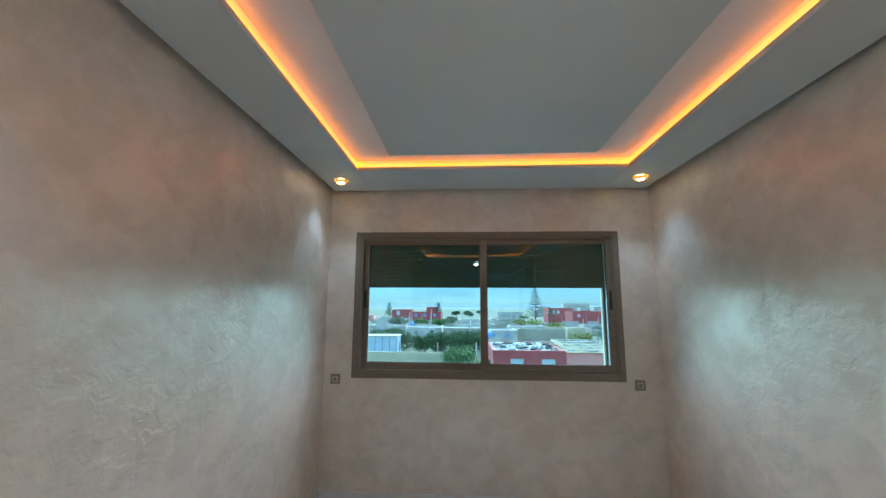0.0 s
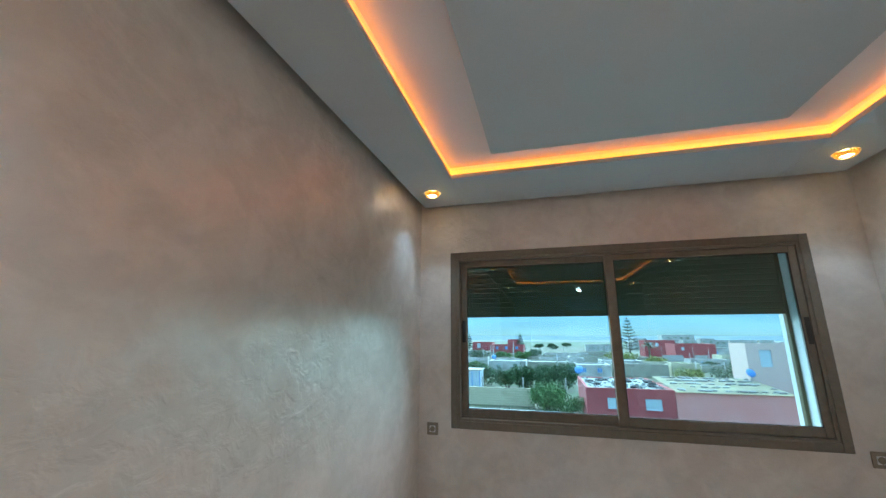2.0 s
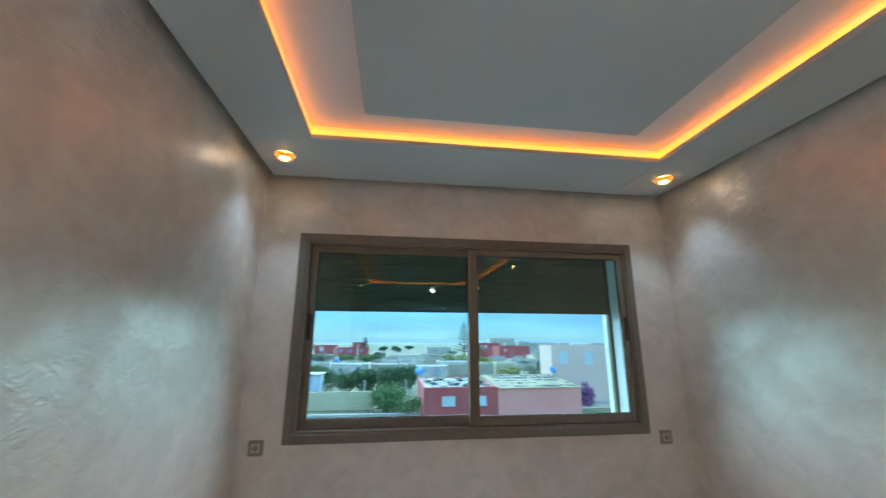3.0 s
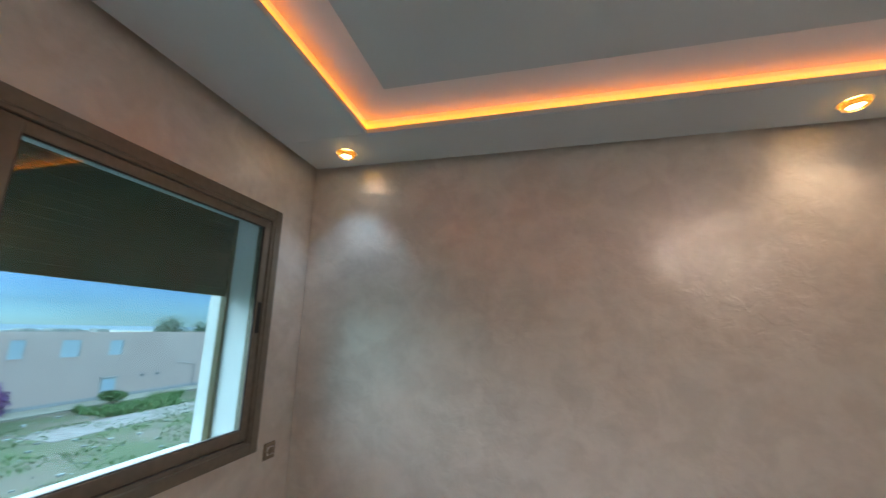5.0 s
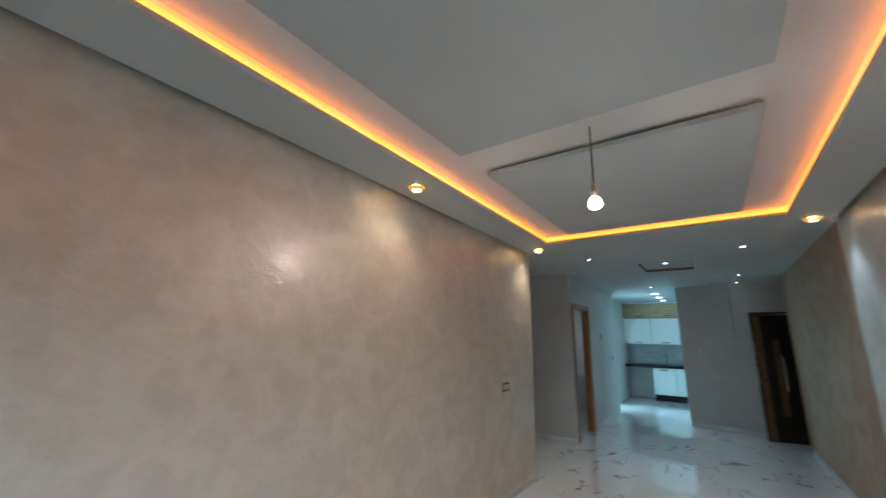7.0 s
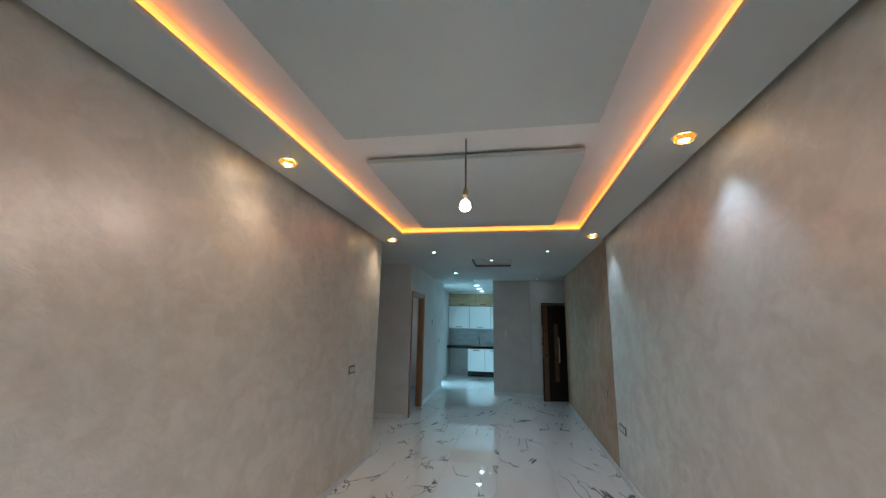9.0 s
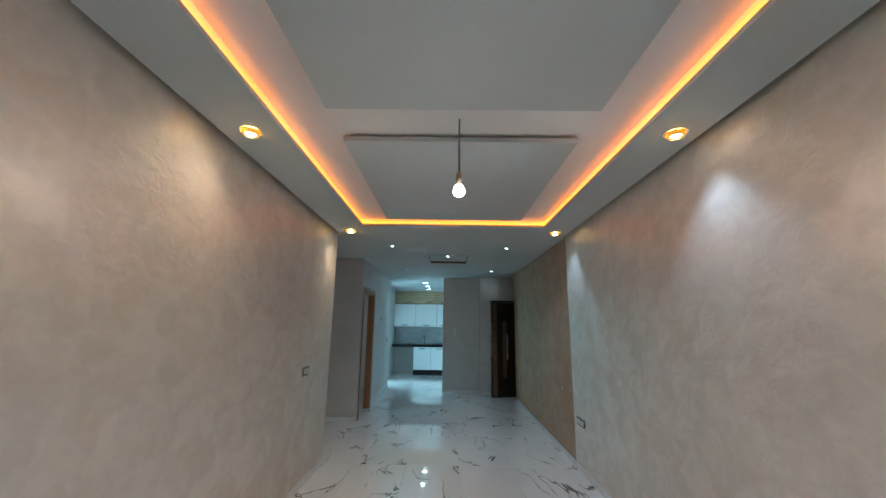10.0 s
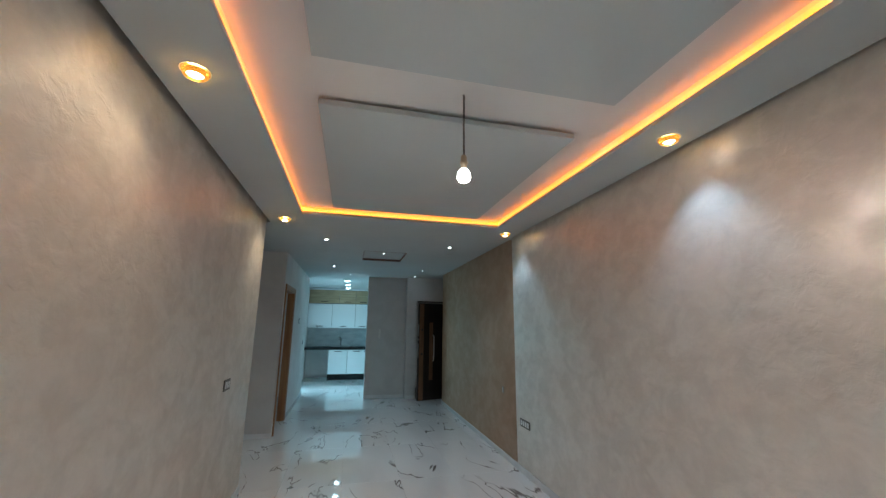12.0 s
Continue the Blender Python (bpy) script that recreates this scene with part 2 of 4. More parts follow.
PLASTER = stucco("pearl_stucco", (0.64, 0.575, 0.505), (0.83, 0.765, 0.69), 0.45, 0.33, 0.54, strokes=15.0, relief=0.42)
BROWN = stucco("brown_stucco", (0.38, 0.235, 0.14), (0.44, 0.28, 0.17), 0.15, 0.42, 0.65, strokes=14.0, relief=0.15)
HALLWALL = stucco("pale_grey_stucco", (0.55, 0.54, 0.53), (0.64, 0.63, 0.62), 0.05, 0.40, 0.62, relief=0.15)
# Lighter and warmer than CEILING: carries the cove strip's wash in its colour.
FIELD_WASH = surface("ceiling_field_wash", (0.72, 0.69, 0.66), (0.76, 0.73, 0.70), 1.2, (0.55, 0.7), bump=0.02, fine=120)
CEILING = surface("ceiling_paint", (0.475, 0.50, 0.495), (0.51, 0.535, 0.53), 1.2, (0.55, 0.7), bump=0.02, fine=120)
MARBLE = marble("white_marble")
SKIRT = surface("skirting_tile", (0.74, 0.75, 0.76), (0.66, 0.67, 0.68), 5, (0.12, 0.2), bump=0.0)
GROUT = plain("grout", (0.55, 0.55, 0.54), 0.8)
ALU = surface("bronze_aluminium", (0.185, 0.157, 0.115), (0.215, 0.182, 0.137), 30, (0.38, 0.5), 0.25, 0.03, 300)
RUBBER = plain("black_rubber", (0.012, 0.012, 0.013), 0.6)
SHUTTER = surface("shutter_slats", (0.085, 0.066, 0.022), (0.10, 0.079, 0.03), 8, (0.55, 0.7), 0.0, 0.03, 90, (0.3, 3, 3))
GLASS = pane_glass("window_glass", (0.62, 0.90, 0.97))
RENDERED = surface("white_render", (0.66, 0.66, 0.64), (0.58, 0.58, 0.56), 3, (0.8, 0.9), bump=0.15, fine=140)
LED = glow("amber_led_strip", (1.0, 0.19, 0.001), 0.76)
LED_WASH = glow("orange_led_wash", (1.0, 0.20, 0.001), 0.36)
LED_UPLIGHT = glow("amber_uplight", (1.0, 0.40, 0.004), 0.62)
LAMP_WARM = glow("warm_spot_face", (1.0, 0.86, 0.62), 13.0)
LAMP_COOL = glow("cool_spot_face", (1.0, 0.93, 0.80), 8.0)
LAMP_HALL = glow("hall_spot_face", (0.66, 0.88, 1.0), 12.0)
LAMP_KITCHEN = glow("kitchen_light_face", (0.56, 0.86, 1.0), 6.0)
BULB = glow("white_bulb", (1.0, 0.92, 0.83), 135.0)
BULB_TOP = glow("bulb_neck_glow", (0.90, 0.96, 1.0), 2.0)
AMBER = plain("glowing_amber_glass_ring", (1.0, 0.62, 0.18), 0.10, 0.0, 0.2)
# faint emission stands in for lamp light passing through the glass
AMBER.node_tree.nodes["Principled BSDF"].inputs["Emission Color"].default_value = (1.0, 0.42, 0.05, 1)
AMBER.node_tree.nodes["Principled BSDF"].inputs["Emission Strength"].default_value = 0.07
AMBER.node_tree.nodes["Principled BSDF"].inputs["Transmission Weight"].default_value = 0.95
CHROME = plain("chrome", (0.75, 0.76, 0.77), 0.12, 1.0)
WHITE_METAL = plain("white_metal", (0.78, 0.78, 0.78), 0.35)
BRASS = plain("lamp_holder_brass", (0.50, 0.40, 0.28), 0.35, 0.8)
CORD = surface("twisted_cord", (0.03, 0.028, 0.026), (0.20, 0.17, 0.14), 240, (0.6, 0.7), bump=0)
BEIGE_PLASTIC = surface("champagne_plastic", (0.25, 0.21, 0.15), (0.29, 0.245, 0.18), 40, (0.3, 0.4), 0.1, 0.0)
BRONZE_PLASTIC = surface("bronze_plastic", (0.085, 0.068, 0.045), (0.105, 0.085, 0.058), 40, (0.3, 0.4), 0.1, 0.0)
DARK_PLASTIC = plain("dark_plastic", (0.03, 0.027, 0.024), 0.45)
WHITE_PLASTIC = plain("white_plastic", (0.72, 0.71, 0.68), 0.35)
FRAME_WOOD = surface("orange_door_wood", (0.26, 0.105, 0.035), (0.36, 0.16, 0.06), 3, (0.32, 0.42), 0, 0.06, 40, (7, 7, 0.6))
DOOR_WOOD = surface("dark_walnut", (0.010, 0.007, 0.005), (0.024, 0.015, 0.010), 3, (0.3, 0.45), 0, 0.08, 40, (9, 9, 0.5))
DOOR_STRIP = surface("walnut_strip", (0.12, 0.060, 0.030), (0.19, 0.10, 0.055), 4, (0.35, 0.5), 0, 0.08, 40, (9, 9, 0.6))
GLOSS_WHITE = plain("gloss_white_lacquer", (0.78, 0.80, 0.81), 0.08, 0, 0.5)
OAK = surface("oak_laminate", (0.34, 0.24, 0.14), (0.46, 0.34, 0.21), 3, (0.4, 0.5), 0, 0.05, 50, (0.8, 8, 8))
GRANITE = surface("black_granite", (0.006, 0.006, 0.007), (0.018, 0.018, 0.019), 160, (0.22, 0.3), bump=0, spec=0.2)
SPLASH = surface("grey_marble_tile", (0.48, 0.50, 0.51), (0.36, 0.38, 0.40), 3, (0.12, 0.2), bump=0, stretch=(1, 1, 2.5))
# dark base colour puts the shade of the door gaps into the body
CARCASS_SHADE = plain("carcass_gap_shade", (0.10, 0.095, 0.09), 0.6)
STEEL = plain("brushed_steel", (0.55, 0.56, 0.57), 0.28, 1.0)

# ---- the shell: living room, hall, kitchen ----
XR, YW = 2.915, 5.45          # living room width, window wall
SOF, UP = 2.68, 2.764          # soffit and raised ceiling
WX0, WX1, WZ0, WZ1 = 0.295, 2.570, 1.040, 2.252   # window opening
HALL = 2.695


def window_wall():
    bm = bmesh.new()
    box(bm, -0.2, WX0, YW, 5.82, -0.1, 3.0)
    box(bm, WX1, 3.12, YW, 5.82, -0.1, 3.0)
    box(bm, WX0, WX1, YW, YW + 0.088, -0.1, WZ0)
    box(bm, WX0, WX1, YW + 0.088, 5.82, -0.1, 1.0)
    box(bm, WX0, WX1, YW, 5.82, WZ1, 3.0)
    return bm


structure("wall_window", window_wall(), PLASTER, "beige pearly stucco wall with a wide window opening", "wall")
structure("wall_right", boxed(XR, 3.10, -0.109, YW - 0.001, -0.1, 3.0, 0.006), PLASTER, "beige pearly stucco wall with trowel marks", "wall")
structure("wall_left", boxed(-0.2, 0, -0.131, YW - 0.001, -0.1, 3.0), PLASTER, "beige pearly stucco wall with trowel marks", "wall")
structure("wall_brown", boxed(-0.2, 0.003, -3.86, -0.132, -0.1, 3.0), BROWN, "brown textured stucco wall of the hall", "wall")
structure("wall_corridor", boxed(3.101, 4.7, -0.108, 0.05, -0.1, 3.0), HALLWALL, "pale grey stucco wall of the side passage", "wall")
# unseen opening and cyan area lamp, added to brighten the side room
end_wall = bmesh.new()
box(end_wall, 4.6, 4.7, -3.2, -0.109, -0.1, 3.0)
box(end_wall, 4.6, 4.7, -5.38, -4.4, -0.1, 3.0)
box(end_wall, 4.6, 4.7, -4.4, -3.2, -0.1, 1.85)
box(end_wall, 4.6, 4.7, -4.4, -3.2, 2.2, 3.0)
structure("wall_corridor_end", end_wall, HALLWALL, "pale grey stucco end wall with an added unseen opening", "wall")
side_fill = new("side_room_fill", bpy.data.lights.new("side_room_fill", 'AREA'))
side_fill.data.shape, side_fill.data.size, side_fill.data.size_y, side_fill.data.energy, side_fill.data.color = 'RECTANGLE', 1.15, 0.3, 0.6, (0.40, 0.85, 1.0)
side_fill.matrix_world = look((4.65, -3.8, 2.025), (3.2, -3.8, 1.3))
structure("wall_passage", boxed(2.966, 4.599, -2.02, -1.95, -0.1, 3.0, 0.005), HALLWALL, "pale grey stucco wall between passage and side room", "wall")


def door_wall():
    bm = bmesh.new()
    box(bm, 2.966, 3.056, -2.05, -2.021, -0.1, 3.0)
    box(bm, 2.966, 3.056, -5.38, -2.99, -0.1, 3.0)
    box(bm, 2.966, 3.056, -2.99, -2.05, 2.16, 3.0)
    return bm


structure("wall_hall", door_wall(), HALLWALL, "pale grey stucco hall wall with a doorway", "wall")
structure("wall_side_room", boxed(3.057, 4.599, -5.38, -5.25, -0.1, 3.0), HALLWALL, "pale grey wall of the side room", "wall")
structure("wall_stub", boxed(0.70, 1.585, -4.80, -4.68, -0.1, 3.0, 0.006), HALLWALL, "pale grey stucco wall beside the kitchen opening", "wall")


def entry_wall():
    bm = bmesh.new()
    box(bm, 0.46, 0.70, -4.80, -4.50, -0.1, 3.0)
    box(bm, -0.9, -0.43, -4.80, -4.50, -0.1, 3.0)
    box(bm, -0.43, 0.46, -4.80, -4.50, 2.12, 3.0)
    return bm


structure("wall_entry", entry_wall(), HALLWALL, "pale grey wall around the entrance door", "wall")
structure("wall_nook", boxed(-0.9, -0.75, -4.49, -3.861, -0.1, 3.0), HALLWALL, "pale grey wall of the entrance nook", "wall")
structure("wall_nook_side", boxed(-0.75, -0.201, -3.86, -3.75, -0.1, 3.0), HALLWALL, "pale grey return wall of the entrance nook", "wall")
structure("wall_landing", boxed(-1.0, 1.2, -6.2, -6.05, -0.1, 3.0), HALLWALL, "dim wall of the stair landing", "wall")
structure("wall_landing_side", boxed(-1.1, -0.95, -6.05, -4.80, -0.1, 3.0), HALLWALL, "dim side wall of the stair landing", "wall")
structure("wall_kitchen_right", boxed(1.2, 1.35, -8.37, -4.801, -0.1, 3.0), HALLWALL, "pale kitchen side wall", "wall")
structure("wall_kitchen_back", boxed(1.2, 3.4, -8.52, -8.371, -0.1, 3.0), HALLWALL, "pale kitchen back wall", "wall")


def kitchen_left():
    bm = bmesh.new()
    box(bm, 3.22, 3.36, -8.37, -6.45, -0.1, 3.0)
    box(bm, 3.22, 3.36, -5.60, -5.381, -0.1, 3.0)
    box(bm, 3.22, 3.36, -6.45, -5.60, 2.1, 3.0)
    return bm


structure("wall_kitchen_left", kitchen_left(), HALLWALL, "pale kitchen side wall with a balcony doorway", "wall")
structure("balcony_floor", boxed(3.36, 5.2, -7.2, -5.39, -0.12, -0.02), RENDERED, "bare concrete balcony floor", "floor")

floor_slab = structure("floor", boxed(-1.1, 4.7, -8.52, 5.82, -0.3, -0.012), GROUT, "polished white marble tile floor with dark veins", "floor")
structure("brick_wall_below", boxed(-3.0, 7.0, 5.5, 5.82, -9.0, -0.31), RENDERED, "white rendered outer wall of the building", "wall")


# ceiling: soffit ring with shadow gap, light groove, raised field, two hung panels
def ceilings():
    bm = bmesh.new()
    gx, L0, L1, B0, B1 = 0.048, 0.400, 2.491, 0.386, 4.870
    # soffit boards
    box(bm, gx, L0, -0.109, YW - gx, SOF, 2.7095, 0.002)
    box(bm, L1, XR - gx, -0.109, YW - gx, SOF, 2.7095, 0.002)
    box(bm, L0, L1, B1, YW - gx, SOF, 2.7095, 0.002)
    box(bm, L0, L1, -0.109, B0, SOF, 2.7095, 0.002)
    # blocks behind, leaving a groove
    g = 0.020
    box(bm, gx + 0.004, L0 - g, -0.109, YW - gx - 0.004, 2.710, 2.84)
    box(bm, L1 + g, XR - gx - 0.004, -0.109, YW - gx - 0.004, 2.710, 2.84)
    box(bm, L0 - g, L1 + g, B1 + g, YW - gx - 0.004, 2.710, 2.84)
    box(bm, L0 - g, L1 + g, -0.109, B0 - g, 2.710, 2.84)
    # end boards over the gap towards the hall
    box(bm, -0.05, gx, -0.150, -0.1095, HALL - 0.012, 2.84)
    box(bm, XR - gx, XR - 0.001, -0.109, -0.095, 2.690, 2.84)
    return bm


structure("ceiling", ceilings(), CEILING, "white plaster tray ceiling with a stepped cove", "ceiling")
structure("ceiling_raised", boxed(0.3805, 2.5105, 0.3665, 4.8895, UP, 2.90), FIELD_WASH, "raised field of the tray ceiling, led wash in its warm white", "ceiling")


def hung_panel(y0, y1):
    bm = bmesh.new()
    box(bm, 0.700, 2.185, y0, y1, 2.709, 2.742, 0.002)
    box(bm, 0.76, 2.125, y0 + 0.06, y1 - 0.06, 2.742, UP - 0.0005)
    return bm


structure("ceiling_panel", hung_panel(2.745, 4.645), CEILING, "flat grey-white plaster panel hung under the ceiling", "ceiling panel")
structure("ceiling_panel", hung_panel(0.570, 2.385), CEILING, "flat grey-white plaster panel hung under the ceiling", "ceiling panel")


def hall_ceiling():
    bm = bmesh.new()
    hx0, hx1, hy0, hy1 = 1.155, 1.815, -2.335, -1.48
    box(bm, -0.9, hx0, -8.52, -0.1095, HALL, 2.9)
    box(bm, hx1, 4.7, -8.52, -0.1095, HALL, 2.9)
    box(bm, hx0, hx1, -8.52, hy0, HALL, 2.9)
    box(bm, hx0, hx1, hy1, -0.1095, HALL, 2.9)
    box(bm, hx0, hx1, hy0, hy1, HALL + 0.035, 2.9)
    return bm


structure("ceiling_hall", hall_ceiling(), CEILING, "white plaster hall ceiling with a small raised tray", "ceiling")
TRAY_EDGE = surface("raw_board_edge", (0.16, 0.085, 0.06), (0.22, 0.12, 0.085), 12, (0.7, 0.8), bump=0.05)
for x0, x1, y0, y1 in ((1.1555, 1.163, -2.3345, -1.4805), (1.807, 1.8145, -2.3345, -1.4805), (1.1635, 1.8065, -2.3345, -2.327), (1.1635, 1.8065, -1.488, -1.4805)):
    structure("trim", boxed(x0, x1, y0, y1, HALL - 0.002, HALL + 0.0345, 0.001), TRAY_EDGE, "brown raw board edge of the small ceiling tray", "trim")
structure("roof_slab", boxed(-1.2, 5.2, -8.6, 5.9, 3.0, 3.2), RENDERED, "concrete roof slab", "roof")

# LED strips in the groove
led = thing("led_strip", pose(1.45, 2.6, 2.715), "glowing amber light strip hidden in the ceiling cove", "led strip")
for x0, x1, y0, y1 in ((0.3805, 0.390, 0.3665, 4.8895), (2.501, 2.5105, 0.3665, 4.8895), (0.3905, 2.5005, 4.880, 4.8895), (0.3905, 2.5005, 0.3665, 0.376)):
    part("light_band", boxed(x0, x1, y0, y1, 2.7105, 2.7425), LED, led)
    # added glowing strip, standing in for the orange wash above the band
    part("wash_strip", boxed(x0, x1, y0, y1, 2.7428, UP - 0.0005), LED_WASH, led, "dimmer orange strip added as the wash above the band")
# added emitter on the ledge, hidden from below, to widen the ceiling glow
for x0, x1, y0, y1 in ((0.3915, 0.3985, 0.378, 4.878), (2.4925, 2.4995, 0.378, 4.878), (0.40, 2.491, 4.8715, 4.8785), (0.40, 2.491, 0.3775, 0.3845)):
    part("uplight_strip", boxed(x0, x1, y0, y1, 2.7098, 2.7115), LED_UPLIGHT, led)


# skirting
def skirting(x0, x1, y0, y1, mat=SKIRT):
    structure("baseboard", boxed(x0, x1, y0, y1, 0.0, 0.070, 0.003), mat, "white marble baseboard along the wall", "baseboard")


skirting(0.0035, 0.015, -3.86, YW - 0.02)
skirting(XR - 0.012, XR - 0.0005, -0.109, YW - 0.02)
skirting(0.002, XR - 0.013, YW - 0.012, YW - 0.0005)
skirting(2.952, 2.9655, -5.38, -3.07)
skirting(2.966, 4.59, -1.949, -1.938)
skirting(0.70, 1.585, -4.679, -4.668)
skirting(0.47, 0.699, -4.499, -4.488)


# floor tiles, 60 x 120 cm, hairline joints
def tiles():
    me_bm = boxed(-0.2994, 0.2994, -0.5994, 0.5994, -0.012, 0.0, 0.0008)
    me = bpy.data.meshes.new("floor_tile")
    me_bm.to_mesh(me)
    me_bm.free()
    me.materials.append(MARBLE)
    for i in range(10):
        for j in range(12):
            ob = new("tile", me)
            ob.parent = floor_slab
            ob.location = (-0.75 + 0.6 * i, -7.9 + 1.2 * j, 0)
            if i % 2:
                ob.rotation_euler = (0, 0, math.pi)


tiles()


# ---- the window ----
def make_window():
    w = tagged(new("window_1"), "bronze aluminium sliding window with two tinted panes", "window", kind="structure")
    # flat architrave on the wall
    fr = bmesh.new()
    x0, x1, z0, z1, a = 0.252, 2.612, 0.998, 2.294, 0.052
    for b in ((x0, x0 + a, z0, z1), (x1 - a, x1, z0, z1), (x0 + a, x1 - a, z1 - a, z1), (x0 + a, x1 - a, z0, z0 + a)):
        box(fr, b[0], b[1], YW - 0.016, YW - 0.0005, b[2], b[3], 0.003)
    part("architrave", fr, ALU, w)
    # fixed frame and tracks
    ff = bmesh.new()
    for b in ((WX0, 0.322, WZ0, WZ1), (2.543, WX1, WZ0, WZ1), (0.322, 2.543, 2.226, WZ1), (0.322, 2.543, WZ0, 1.066)):
        box(ff, b[0], b[1], YW - 0.008, YW + 0.085, b[2], b[3], 0.002)
    box(ff, 0.322, 2.543, YW + 0.036, YW + 0.041, 1.066, 1.078)
    box(ff, 0.322, 2.543, YW + 0.036, YW + 0.041, 2.214, 2.226)
    part("window_frame", ff, ALU, w)
    for name, sx0, sx1, y0, y1, hx in (("left", 0.324, 1.452, YW + 0.043, YW + 0.078, 0.344), ("right", 1.388, 2.541, YW + 0.001, YW + 0.034, 2.522)):
        s = bmesh.new()
        z0, z1 = 1.070, 2.222
        box(s, sx0, sx0 + (0.045 if name == "left" else 0.062), y0, y1, z0, z1, 0.003)
        box(s, sx1 - (0.060 if name == "left" else 0.042), sx1, y0, y1, z0, z1, 0.003)
        ax, bx = sx0 + (0.045 if name == "left" else 0.062), sx1 - (0.060 if name == "left" else 0.042)
        box(s, ax, bx, y0, y1, z0, z0 + 0.056, 0.003)
        box(s, ax, bx, y0, y1, z1 - 0.042, z1, 0.003)
        sash = part("sash", s, ALU, w)
        ym = (y0 + y1) / 2
        g = bmesh.new()
        box(g, ax - 0.004, bx + 0.004, ym, ym + 0.004, z0 + 0.05, z1 - 0.036)
        pane = part("pane", g, GLASS, w, "cyan tinted glass pane")
        pane.visible_shadow = False
        gk = bmesh.new()
        for b in ((ax, ax + 0.004, z0 + 0.056, z1 - 0.042), (bx - 0.004, bx, z0 + 0.056, z1 - 0.042), (ax, bx, z0 + 0.056, z0 + 0.060), (ax, bx, z1 - 0.046, z1 - 0.042)):
            box(gk, b[0], b[1], y0 + 0.004, y0 + 0.012, b[2], b[3])
        part("gasket", gk, RUBBER, w)
        h = bmesh.new()
        box(h, hx - 0.014, hx + 0.014, y0 - 0.006, y0 + 0.002, 1.600, 1.765, 0.004, 2)
        for k in range(3):
            box(h, hx - 0.006, hx + 0.006, y0 - 0.009, y0 - 0.005, 1.615 + 0.05 * k, 1.645 + 0.05 * k, 0.002)
        part("handle", h, DARK_PLASTIC, w, "black recessed pull handle")
    sill = bmesh.new()
    box(sill, WX0 + 0.001, WX1 - 0.001, YW + 0.09, 5.85, 1.0005, 1.020, 0.004)
    part("sill", sill, RENDERED, w)
    lining = bmesh.new()
    box(lining, WX0 + 0.0002, WX0 + 0.004, YW + 0.088, 5.8195, 1.0205, WZ1 - 0.005)
    box(lining, WX1 - 0.004, WX1 - 0.0002, YW + 0.088, 5.8195, 1.0205, WZ1 - 0.005)
    box(lining, WX0 + 0.0045, WX1 - 0.0045, YW + 0.088, 5.8195, WZ1 - 0.0045, WZ1 - 0.0002)
    part("reveal", lining, RENDERED, w, "white rendered outer reveal")
    rail = bmesh.new()
    box(rail, WX0 + 0.0045, WX0 + 0.026, 5.690, 5.730, 1.0205, WZ1, 0.003)
    box(rail, WX1 - 0.026, WX1 - 0.0045, 5.690, 5.730, 1.0205, WZ1, 0.003)
    part("shutter_guide", rail, SHUTTER, w, "dark grey-green shutter guide rails")


make_window()
shut = thing("roller_shutter", pose(1.43, 5.710, 1.80), "dark olive roller shutter lowered a third of the way", "shutter")
zs = 1.7975
while zs < 2.25:
    sl = bmesh.new()
    prof = [(-0.0075, 0.0), (-0.009, 0.004), (-0.009, 0.036), (-0.0075, 0.0400), (0.005, 0.0400), (0.008, 0.036), (0.008, 0.004), (0.005, 0.0)]
    ends = [[sl.verts.new((x, 5.710 + dy, zs + dz)) for dy, dz in prof] for x in (WX0 + 0.012, WX1 - 0.012)]
    for k in range(len(prof)):
        sl.faces.new((ends[0][k], ends[0][(k + 1) % len(prof)], ends[1][(k + 1) % len(prof)], ends[1][k]))
    sl.faces.new(ends[0][::-1]); sl.faces.new(ends[1])
    bmesh.ops.recalc_face_normals(sl, faces=sl.faces)
    part("slat", sl, SHUTTER, shut)
    zs += 0.0402


# ---- lamps ----
def downlight(kind):
    face = {"warm": LAMP_WARM, "cool": LAMP_COOL}[kind]
    t = thing("downlight", pose(0, 0, 0), "recessed ceiling spotlight with an amber glass ring, lit", "downlight", "living room spotlights")
    local("ring", lathe([(0.032, -0.002), (0.031, -0.020), (0.036, -0.027), (0.046, -0.026), (0.053, -0.018), (0.055, -0.002)], 12), AMBER, t, "faceted amber glass ring")
    local("trim_ring", lathe([(0.056, 0.0), (0.056, -0.003), (0.063, -0.003), (0.064, 0.0)], 28), CHROME, t, "thin bright trim ring")
    local("face", lathe([(0.030, -0.002), (0.030, -0.018), (0.022, -0.023), (0.001, -0.025)], 24), face, t, "glowing lamp face")
    return t


first_warm, first_cool = downlight("warm"), downlight("cool")
SPOTS = [(2.684, 2.556, "warm", 3), (2.684, 0.157, "warm", 4.5), (0.206, 2.578, "cool", 6.0), (0.208, 0.155, "cool", 5.5), (0.203, 5.088, "cool", 4.2), (2.681, 5.09, "cool", 4.2)]
for kind, first in (("warm", first_warm), ("cool", first_cool)):
    mine = [s for s in SPOTS if s[2] == kind]
    for x, y, _, _ in mine[1:]:
        copy_thing(first, pose(x, y, SOF))
    first.matrix_basis = pose(mine[0][0], mine[0][1], SOF)
